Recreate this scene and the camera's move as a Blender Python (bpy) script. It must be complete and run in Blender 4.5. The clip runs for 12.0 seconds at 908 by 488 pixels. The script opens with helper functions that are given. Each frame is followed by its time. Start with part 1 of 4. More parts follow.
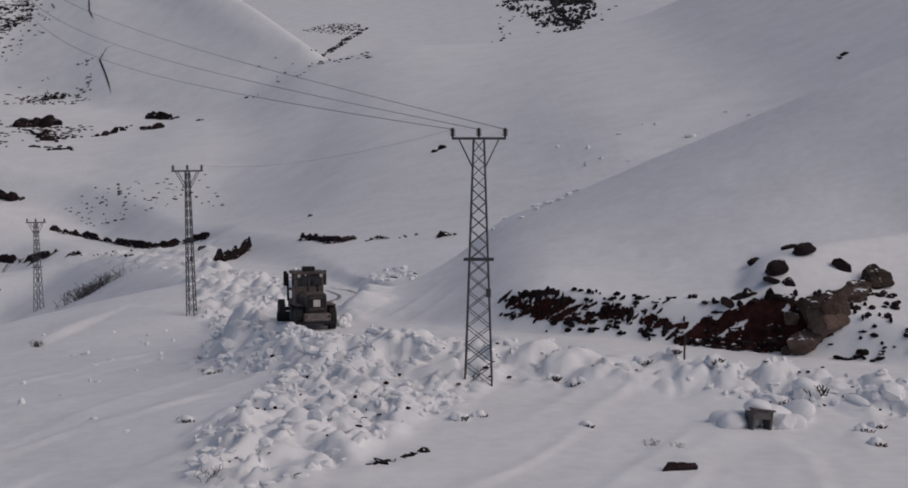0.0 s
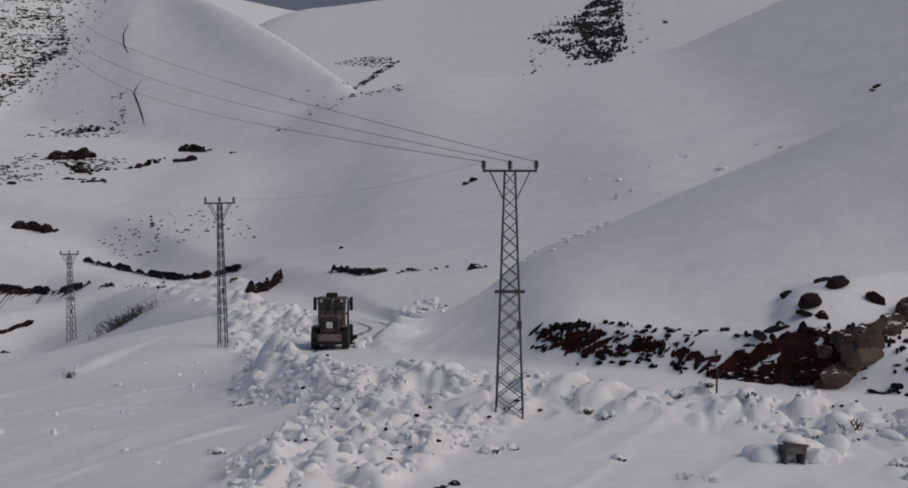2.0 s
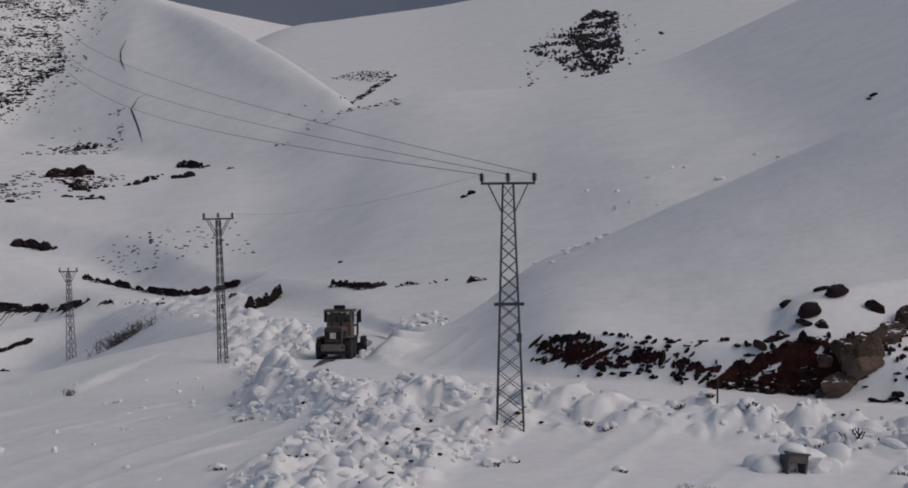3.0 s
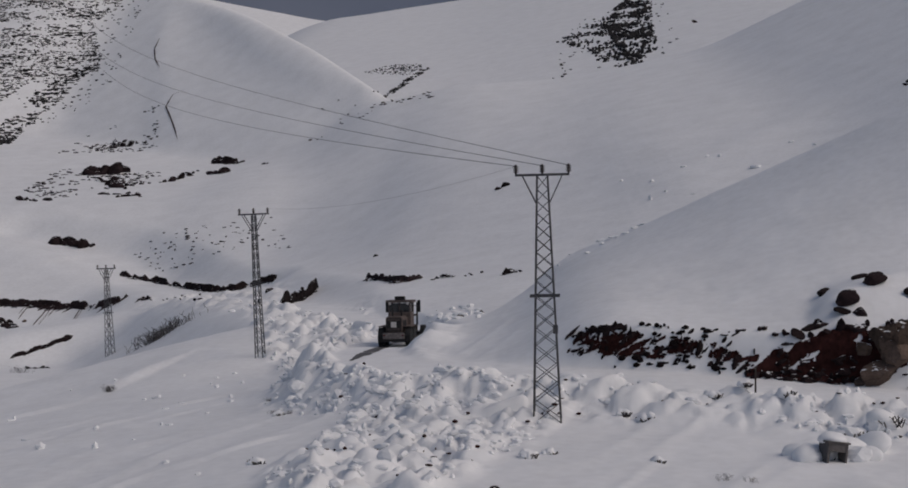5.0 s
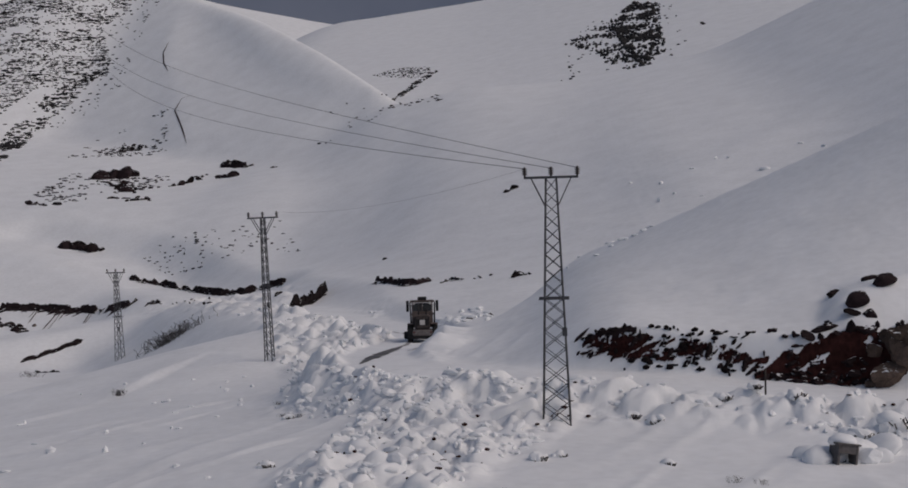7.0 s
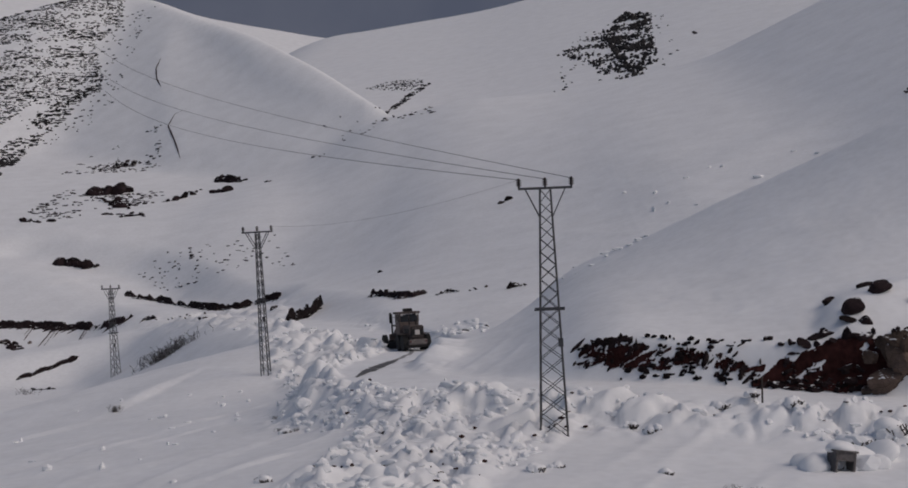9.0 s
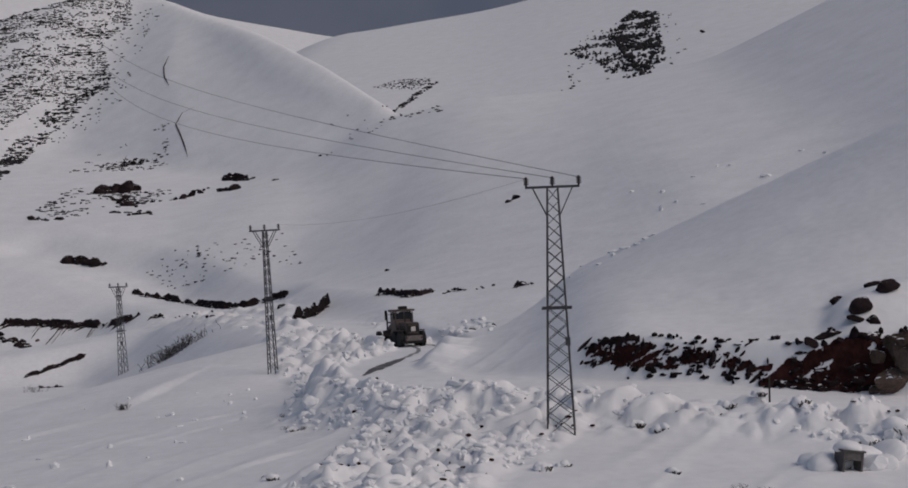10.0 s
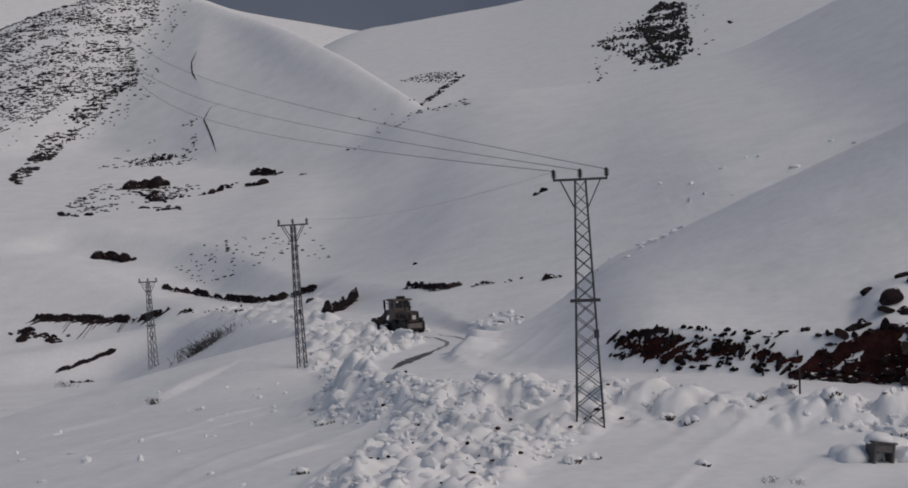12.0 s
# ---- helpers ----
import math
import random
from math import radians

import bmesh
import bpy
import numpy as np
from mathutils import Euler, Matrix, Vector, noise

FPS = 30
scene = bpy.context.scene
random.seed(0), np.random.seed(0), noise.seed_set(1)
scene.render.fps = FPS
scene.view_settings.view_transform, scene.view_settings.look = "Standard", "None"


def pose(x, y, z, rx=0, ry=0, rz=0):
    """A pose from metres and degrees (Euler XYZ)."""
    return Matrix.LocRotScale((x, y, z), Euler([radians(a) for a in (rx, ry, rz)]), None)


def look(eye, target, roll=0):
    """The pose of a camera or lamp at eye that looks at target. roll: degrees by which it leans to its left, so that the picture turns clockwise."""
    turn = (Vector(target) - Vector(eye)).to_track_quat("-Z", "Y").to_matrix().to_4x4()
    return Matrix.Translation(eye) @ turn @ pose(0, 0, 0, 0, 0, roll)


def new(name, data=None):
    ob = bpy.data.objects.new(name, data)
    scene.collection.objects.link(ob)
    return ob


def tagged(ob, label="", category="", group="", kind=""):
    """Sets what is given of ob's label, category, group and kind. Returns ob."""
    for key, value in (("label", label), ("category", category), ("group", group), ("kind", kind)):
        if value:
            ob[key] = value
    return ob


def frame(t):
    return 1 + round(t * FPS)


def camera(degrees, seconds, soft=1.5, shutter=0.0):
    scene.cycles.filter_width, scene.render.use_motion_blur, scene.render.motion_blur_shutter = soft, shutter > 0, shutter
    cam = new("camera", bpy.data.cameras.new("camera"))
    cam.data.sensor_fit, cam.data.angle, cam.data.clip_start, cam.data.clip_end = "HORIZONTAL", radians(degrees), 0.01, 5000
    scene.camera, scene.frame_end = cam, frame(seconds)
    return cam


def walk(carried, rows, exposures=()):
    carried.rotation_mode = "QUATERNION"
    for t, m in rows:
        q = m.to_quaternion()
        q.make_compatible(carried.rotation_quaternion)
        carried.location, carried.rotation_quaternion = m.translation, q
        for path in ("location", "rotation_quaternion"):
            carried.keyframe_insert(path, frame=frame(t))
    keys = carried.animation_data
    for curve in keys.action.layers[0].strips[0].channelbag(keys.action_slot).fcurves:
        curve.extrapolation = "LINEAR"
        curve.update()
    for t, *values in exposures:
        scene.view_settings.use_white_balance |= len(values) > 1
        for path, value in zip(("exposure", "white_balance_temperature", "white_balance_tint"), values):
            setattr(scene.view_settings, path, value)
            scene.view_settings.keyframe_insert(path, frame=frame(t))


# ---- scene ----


# The camera is held by hand on the slope across from the road.
cam = camera(36, 12.0, soft=1.75)
EYE = Vector((0, 0, 0))


def aim(t, yaw, pitch, lean):
    a, b = radians(yaw), radians(pitch)
    return t, look(EYE, (math.sin(a) * math.cos(b), math.cos(a) * math.cos(b), math.sin(b)), -lean)


walk(cam, [aim(*r) for r in (
    (0.0, 0.0, -4.227, 0.0), (0.5, -0.162, -4.204, 0.133), (1.0, -0.438, -3.967, 0.313), (1.5, -0.921, -3.892, 0.295),
    (2.0, -1.272, -2.904, 0.0), (2.5, -0.34, -2.363, 0.361), (3.0, -1.223, -2.367, 0.639), (3.5, -1.83, -2.514, 0.575),
    (3.7, -2.266, -2.766, 0.5), (5.5, -2.657, -2.584, 1.561), (6.0, -2.7, -2.536, 1.546), (6.5, -2.658, -2.743, 1.399),
    (7.0, -3.026, -2.526, 1.668), (7.2, -2.495, -2.42, 1.904), (8.8, -2.771, -2.112, 2.43), (9.0, -2.801, -2.044, 2.364),
    (9.5, -2.304, -1.8, 2.401), (10.0, -3.097, -2.086, 2.286), (10.5, -3.349, -1.974, 2.504), (11.0, -3.981, -1.886, 2.214),
    (11.5, -4.236, -2.108, 2.204), (12.0, -4.255, -2.313, 2.681))],
     exposures=((0.0, -0.57, 7000, 16), (1.5, -0.57, 7000, 13), (3.5, -0.57, 7000, 13.5), (6.5, -0.57, 7000, 14.5), (10.5, -0.57, 7000, 15), (12.0, -0.57, 7050, 12.5)))

# Light: thin overcast over snow, a veiled sun from the right.
SUN_UP, SUN_TURN = 43, 105
world = bpy.data.worlds.new("sky")
scene.world = world
world.use_nodes = True
wn = world.node_tree.nodes
sky = wn.new("ShaderNodeTexSky")
sky.sky_type, sky.sun_disc = "NISHITA", False
sky.sun_elevation, sky.sun_rotation = radians(SUN_UP), radians(SUN_TURN)
sky.air_density, sky.dust_density = 1.0, 2.0
wn["Background"].inputs[1].default_value = 0.095
world.node_tree.links.new(sky.outputs[0], wn["Background"].inputs[0])
sun = new("sun", bpy.data.lights.new("sun", "SUN"))
sun.data.energy, sun.data.angle, sun.data.color = 1.4, radians(50), (1, 0.95, 0.88)
sun.matrix_world = look((0, 0, 0), (-math.sin(radians(SUN_TURN)) * math.cos(radians(SUN_UP)),
                                    -math.cos(radians(SUN_TURN)) * math.cos(radians(SUN_UP)), -math.sin(radians(SUN_UP))))


# ---- the lie of the land ----
def lattice(ix, iy, seed):
    h = (ix * 374761393 + iy * 668265263 + seed * 974711) & 0x7FFFFFFF
    h = ((h ^ (h >> 13)) * 1274126177) & 0x7FFFFFFF
    return ((h ^ (h >> 16)) & 0xFFFF) / 65535.0


def grain(x, y, size, seed=0):
    """Smooth noise between -1 and 1 with features of that size."""
    x, y = np.asarray(x, float) / size + 5000, np.asarray(y, float) / size + 5000
    ix, iy = np.floor(x).astype(np.int64), np.floor(y).astype(np.int64)
    fx, fy = x - ix, y - iy
    fx, fy = fx * fx * (3 - 2 * fx), fy * fy * (3 - 2 * fy)
    a, b = lattice(ix, iy, seed), lattice(ix + 1, iy, seed)
    c, d = lattice(ix, iy + 1, seed), lattice(ix + 1, iy + 1, seed)
    return 2 * (a + (b - a) * fx + (c - a) * fy + (a - b - c + d) * fx * fy) - 1


def fbm(x, y, size, octaves=4, seed=0):
    total, amp = 0, 1.0
    for k in range(octaves):
        total = total + amp * grain(x * 0.8 + y * 0.6 + 31 * k, y * 0.8 - x * 0.6 + 17 * k, size / 2 ** k, seed + k)
        amp *= 0.5
    return total


def line(x, xs, ys, soft):
    """A polyline, rounded at its corners."""
    return sum(np.interp(x + d * soft, xs, ys) for d in (-1, -0.6, -0.2, 0.2, 0.6, 1)) / 6


def smax(a, b, k):
    h = np.clip(0.5 + 0.5 * (a - b) / k, 0, 1)
    return b + (a - b) * h + k * h * (1 - h)


def step(x, a, b):
    s = np.clip((x - a) / (b - a), 0, 1)
    return s * s * (3 - 2 * s)


def crest(x, y, xs, ys, zs, front, back, soft, round_top=6.0):
    """A ridge: its top line over x, and the fall of its two sides."""
    yc, zc = line(x, xs, ys, soft), line(x, xs, zs, soft)
    d = y - yc
    fall = np.where(d < 0, front * -d, back * d)
    rounded = np.sqrt(fall * fall + (0.25 * front * round_top) ** 2) - 0.25 * front * round_top
    return zc - rounded


ROAD = [(60, 56, -12.6), (22.3, 68, -11.5), (15.3, 71, -11.2), (6.7, 74, -10.8), (0, 77, -10.8), (-5.5, 79.5, -10.9), (-8.5, 84, -11.0),
        (-10.2, 92, -11.4), (-10.2, 100, -11.9), (-9.2, 111, -12.6), (-9.3, 120, -13.2), (-12, 130, -13.8), (-16, 140, -14.0),
        (-24, 155, -13.9), (-34, 180, -15.3), (-50, 215, -17.1), (-66, 245, -17.2), (-80, 262, -13.2), (-100, 272, -9.6)]
LOWER_ROAD = [(-160, 170, -25), (-110, 188, -22.5), (-79, 200, -21.0), (-60, 210, -19.2), (-46, 214, -17.0)]


def along(x, y, path):
    """Distance to a road's middle line and the road's height there."""
    best, height = np.full(np.shape(x), 1e9), np.zeros(np.shape(x))
    for (ax, ay, az), (bx, by, bz) in zip(path, path[1:]):
        vx, vy = bx - ax, by - ay
        s = np.clip(((x - ax) * vx + (y - ay) * vy) / (vx * vx + vy * vy), 0, 1)
        d = np.hypot(x - ax - s * vx, y - ay - s * vy)
        height = np.where(d < best, az + s * (bz - az), height)
        best = np.minimum(best, d)
    return best, height


def debris(x, y):
    """Where the pushed-out snow lies in lumps: 0 to 1."""
    d, _ = along(x, y, ROAD)
    berm = step(d, 2.2, 3.2) * (1 - step(d, 4.5, 8.5 + 3 * step(y, 140, 170))) * (1 - step(y, 205, 228))
    uphill = step(y - line(x, [-8, 0, 7, 22, 60], [82, 78, 75, 69, 57], 1), 0, 2) * step(x, -9, -7)
    uphill = np.maximum(uphill, step(y, 80, 83) * step(x - line(y, [82, 100, 120, 140, 180], [-8, -10, -9, -16, -34], 1), 0, 2))
    berm = berm * (1 - uphill)
    left = line(y, [48, 61, 66, 75, 84, 100, 119, 146], [-10, -12.3, -10.8, -9.7, -12.5, -17, -23, -29], 2)
    right = line(y, [48, 58, 66, 72, 78, 84, 100, 120, 140], [-7, -3, -0.5, 1, 0, -9, -11, -10, -17], 2)
    fan = step(x - left, 0, 2) * (1 - step(x - right, 0, 2.5)) * step(y, 44, 50) * (1 - step(y, 135, 160)) * step(d, 2.2, 3.2)
    return np.maximum(berm, fan)


def ground(x, y, fine=True):
    """The height of the snow at x, y."""
    x, y = np.asarray(x, float), np.asarray(y, float)
    near = np.interp(y, [-400, -60, 0, 10, 20, 30, 40, 48, 62, 70], [70, 8, -1.6, -4.9, -7.7, -9.9, -11.5, -12.1, -12.1, -11.9])
    low = near + 0.10 * np.minimum(x + 5, 0) - 0.045 * np.maximum(y - 70, 0) - (3 + 2.5 * step(-x, 42, 66)) * step(y, 122, 152)
    low = low - 0.02 * np.maximum(x - 8, 0) * (1 - step(y, 60, 75))
    low = np.maximum(low, -30 + 0.10 * np.maximum(y - 190, 0))
    # the near slope breaks off along a long swelling edge
    edge = crest(x, y, [-70, -47.6, -45.7, -41.4, -36.9, -32.1, -26.9, -22.8, -15], [106, 110, 115, 120, 126, 131, 136, 139, 141],
                 [-22, -17.5, -17.1, -16.4, -15.6, -14.8, -14.1, -13.9, -14.5], 0.05, 0.4, 2, 12)
    z = smax(low, edge - 0.3 * np.maximum(x + 16, 0), 0.5)
    z = z + 0.35 * np.exp(-((x + 31.2 - 0.18 * (y - 114)) / np.where(x + 31.2 > 0.18 * (y - 114), 0.5, 2.5)) ** 2) * np.exp(-((y - 114) / 8) ** 2)
    for dx, dy, turn, long, wide, tall in ((-35, 99.6, 62, 3.5, 0.9, 0.16), (-13, 68.4, 38, 1.6, 0.35, 0.16), (-25, 84, 58, 2.5, 0.6, 0.12), (-22, 92, 50, 3.0, 0.7, 0.12)):
        c, d = math.cos(radians(turn)), math.sin(radians(turn))
        u, v = c * (x - dx) + d * (y - dy), c * (y - dy) - d * (x - dx)
        z = z + tall * np.exp(-(u / long) ** 2 - (v / np.where(v > 0, wide * 2.2, wide * 0.6)) ** 2)
    # spur beside the road, and the rocky knoll at its foot
    lean = line(x, [-8, 0, 5, 12, 20, 27, 40], [0.06, 0.07, 0.085, 0.19, 0.29, 0.42, 0.45], 1.5)
    spur = crest(x, y, [-30, -9.5, -7.6, -5.8, -3.4, 0, 3.3, 11.3, 20.8, 27.4, 36.5, 100], [97, 97, 97, 98, 100, 105, 110, 108, 106, 104, 102, 100],
                 [-24, -12.4, -11.4, -10.9, -10.4, -9.0, -6.6, -3.3, 0.9, 3.8, 7.3, 30], lean, 0.2, 1.5, 1.0)
    spur = spur - 0.6 * np.maximum(line(x, [-8, 0, 7, 22, 60], [82, 77, 74, 68, 56], 1) - y, 0)
    yc = line(x, [-9.5, -3.4, 0, 3.3, 11.3, 20.8, 27.4, 36.5], [97, 100, 105, 110, 108, 106, 104, 102], 1.5)
    spur = spur + 0.22 * np.exp(-((y - yc) / 0.7) ** 2) * step(x, 1, 5) * (0.7 + 0.5 * grain(x, y, 5, 23))
    z = smax(z, spur, 0.6)
    knoll = crest(x, y, [4, 12.6, 15, 16.7, 20.5, 26.7, 40, 90], [75, 76, 77, 78, 80, 82, 84, 90], [-19, -11.2, -9.4, -7.1, -6.0, -5.4, -5, -4], 0.62, 0.05, 1.2, 3)
    z = smax(z, knoll, 0.3)
    # foot of the mountain, above the far stretch of road
    xr = line(y, [120, 140, 155, 180, 215, 250, 290], [-9.3, -16, -24, -34, -50, -69, -95], 2)
    zr = np.interp(y, [120, 140, 155, 180, 215, 250, 290], [-13.2, -14.0, -13.9, -14.6, -15.7, -16.3, -14])
    shelf = line(y, [120, 128, 160, 182], [5, 9, 9, 1], 2)
    foot = zr + np.where(x > xr, np.minimum(0.13 * (x - xr), 6), -0.1 * np.minimum(xr - x, shelf) - 0.4 * np.maximum(xr - x - shelf, 0)) - 0.5 * np.maximum(120 - y, 0)
    z = smax(z, foot, 0.8)
    # terrace above the far road, with a shelf behind its edge
    zt = line(x, [-260, -113, -83, -72, -61, -49, -34, -19, 0, 20], [2, -3.4, -4.0, -3.9, -2.2, -1.1, -0.9, -0.8, -2, -12], 4)
    terrace = zt + np.where(y < 290, -0.27 * (290 - y), 0.15 * (np.minimum(y, 420) - 290))
    z = smax(z, terrace, 4.0)
    # smooth shoulder
    fall = line(x, [-60, -20, 20], [0.36, 0.24, 0.17], 5)
    shoulder = crest(x, y, [-120, -60, -38, -14, 12.7, 27.5, 46.7, 61.5, 77.7, 96, 300], [360] * 11,
                     [-22, 7, 19, 24, 24.9, 27.2, 30.7, 37.2, 44.4, 53, 140], fall, 0.12, 6, 22)
    z = smax(z, shoulder, 7.0)
    # rocky hill
    hill = crest(x, y, [-700, -300, -203, -186.6, -164, -139, -109.8, -80, -59.3, -44.8, -33.8, -13.5, 26.5], [470, 470, 478, 490, 505, 520, 480, 438, 406, 382, 362, 350, 345],
                 [-20, 35, 57.7, 67.4, 76.3, 79.2, 64.9, 51.2, 39.2, 29.2, 22.1, 6.7, -20], 0.6, 0.4, 6, 12)
    hill = hill + 2.0 * grain(x, y, 60, 5) * step(480 - y, 0, 80)
    rib = line(y, [370, 385, 400, 415, 440, 470, 500], [-91, -94.5, -101, -104, -113.5, -118, -124], 4)
    skirt = line(y, [350, 367, 374, 392, 410, 440, 480], [-30, -40, -48, -60, -72, -88, -112], 4)
    w = np.clip((x - rib) / np.maximum(skirt - rib, 5), 0, 1)
    hill = hill - 2.5 * (w * w * (1 - w) * 4) * step(y, 355, 385) * (1 - step(y, 440, 485))
    hill = hill + 0.5 * np.exp(-((x - rib) / 4.5) ** 2) * step(y, 365, 385) * (1 - step(y, 455, 480))
    z = smax(z, hill, 2.0)
    # mountain and far ridge
    mountain = crest(x, y, [-400, -145, -118, -74, -20.5, 14.8, 102, 228, 900], [850] * 9, [30, 84, 98, 102.3, 108.4, 115.3, 131.5, 149, 260], 0.22, 0.3, 15, 80)
    z = smax(z, mountain, 4.0)
    ridge = crest(x, y, [-1500, -500, -304, -274, -219, -167, -105, 100, 1500], [1200] * 9, [240, 215, 177, 163, 150.3, 138.8, 129.7, 110, 100], 0.28, 0.3, 15, 40)
    z = smax(z, ridge, 4.0)
    z = np.maximum(z, -60)
    # broad swells, wind drifts
    far = step(y, 100, 400)
    z = z + (0.12 + 1.6 * far) * fbm(x, y, 22 + 60 * far, 3, 3) * step(np.hypot(x, y), 15, 60) * (1 - 0.75 * far)
    # wind-carved drift ridges on the open slopes
    a, b = 0.42 * x + 0.9 * y, 0.9 * x - 0.42 * y
    ridges = 1 - np.abs(grain(a, b * 4.5, 16, 51) + 0.35 * grain(a, b * 4, 6, 52))
    z = z + 0.16 * np.maximum(ridges - 0.68, 0) * step(np.hypot(x, y), 30, 45) * (1 - step(y, 85, 115)) * (1 - step(x, 2, 8) * step(y, 70, 76)) * 1.6
    # roads are cut in level
    for path, half in ((ROAD, 2.6), (LOWER_ROAD, 2.4)):
        d, h = along(x, y, path)
        t = step(d, half, half + np.where(z < h, 4.5 + 9 * step(y, 128, 155), 1.7 + 9 * step(y, 130, 185)))
        z = h + (z - h) * t
    if fine:
        m = debris(x, y)
        wx, wy = x + 0.7 * grain(x, y, 2.2, 71), y + 0.7 * grain(x, y, 2.2, 72)
        lumps = 0.72 * np.abs(fbm(wx, wy, 2.9, 4, 11)) + 0.45 * np.abs(grain(0.8 * wx - 0.6 * wy, (0.6 * wx + 0.8 * wy) * 0.34, 1.0, 73))
        clods = np.maximum(fbm(wx, wy, 0.8, 2, 15), 0) + 0.8 * np.maximum(grain(wx, wy, 1.5, 74) - 0.25, 0)
        split = np.exp(-((grain(wx, wy, 1.9, 81) + 0.45 * grain(wx, wy, 0.8, 82)) / 0.13) ** 2) + 0.6 * np.exp(-(grain(0.8 * wx - 0.6 * wy, (0.6 * wx + 0.8 * wy) * 0.4, 1.1, 83) / 0.12) ** 2)
        crown = step(x, -13, -8) * (1 - step(x, 1, 5)) * (1 - step(y, 82, 86)) * step(y, 70, 75)
        d, _ = along(x, y, ROAD)
        pile = np.exp(-((x + 6.6) / 1.8) ** 2 - ((y - 96) / 7) ** 2) * step(d, 1.9, 3.2)
        z = z + pile * (0.55 + 0.8 * (lumps - 0.25) + 0.25 * clods)
        z = z + m * (0.04 + 0.15 * crown + 0.8 * (lumps - 0.3) + 0.24 * clods - 0.30 * split + 0.10 + (0.30 + 0.25 * step(y, 82, 92)) * (np.abs(fbm(wx + 0.3 * grain(x, y, 0.8, 92), wy, 1.3, 3, 91)) - 0.35)) + 0.03 * fbm(x, y, 1.3, 3, 21) * (1 - far)
    return z


# ---- materials ----
def material(name, colour, rough=0.6, metal=0.0, spots=(), bump=0.2, scale=8.0, contrast=0.25, detail=6.0, spec=0.4):
    """A surface with grain at two scales and fine relief."""
    m = bpy.data.materials.new(name)
    m.use_nodes = True
    n, l = m.node_tree.nodes, m.node_tree.links
    b = n["Principled BSDF"]
    b.inputs["Roughness"].default_value, b.inputs["Metallic"].default_value = rough, metal
    b.inputs["Specular IOR Level"].default_value = spec
    geo = n.new("ShaderNodeNewGeometry")
    co = n.new("ShaderNodeTexCoord")
    fine, wide = n.new("ShaderNodeTexNoise"), n.new("ShaderNodeTexNoise")
    fine.inputs["Scale"].default_value, fine.inputs["Detail"].default_value = scale, detail
    wide.inputs["Scale"].default_value, wide.inputs["Detail"].default_value = scale * 0.13, 3
    for t in (fine, wide):
        l.new(co.outputs["Object"], t.inputs["Vector"])
    mix = n.new("ShaderNodeMath")
    mix.operation = "MULTIPLY_ADD"
    l.new(fine.outputs[0], mix.inputs[0])
    mix.inputs[1].default_value = 0.5
    half = n.new("ShaderNodeMath")
    half.operation = "MULTIPLY"
    l.new(wide.outputs[0], half.inputs[0])
    half.inputs[1].default_value = 0.5
    l.new(half.outputs[0], mix.inputs[2])
    ramp = n.new("ShaderNodeValToRGB")
    lo, hi = [c * (1 - contrast) for c in colour], [min(1, c * (1 + contrast)) for c in colour]
    ramp.color_ramp.elements[0].position, ramp.color_ramp.elements[0].color = 0.3, (*lo, 1)
    ramp.color_ramp.elements[1].position, ramp.color_ramp.elements[1].color = 0.7, (*hi, 1)
    for at, c in spots:
        e = ramp.color_ramp.elements.new(at)
        e.color = (*c, 1)
    l.new(mix.outputs[0], ramp.inputs[0])
    l.new(ramp.outputs[0], b.inputs["Base Color"])
    bp = n.new("ShaderNodeBump")
    bp.inputs["Strength"].default_value, bp.inputs["Distance"].default_value = bump, 0.05
    l.new(fine.outputs[0], bp.inputs["Height"])
    l.new(bp.outputs[0], b.inputs["Normal"])
    return m


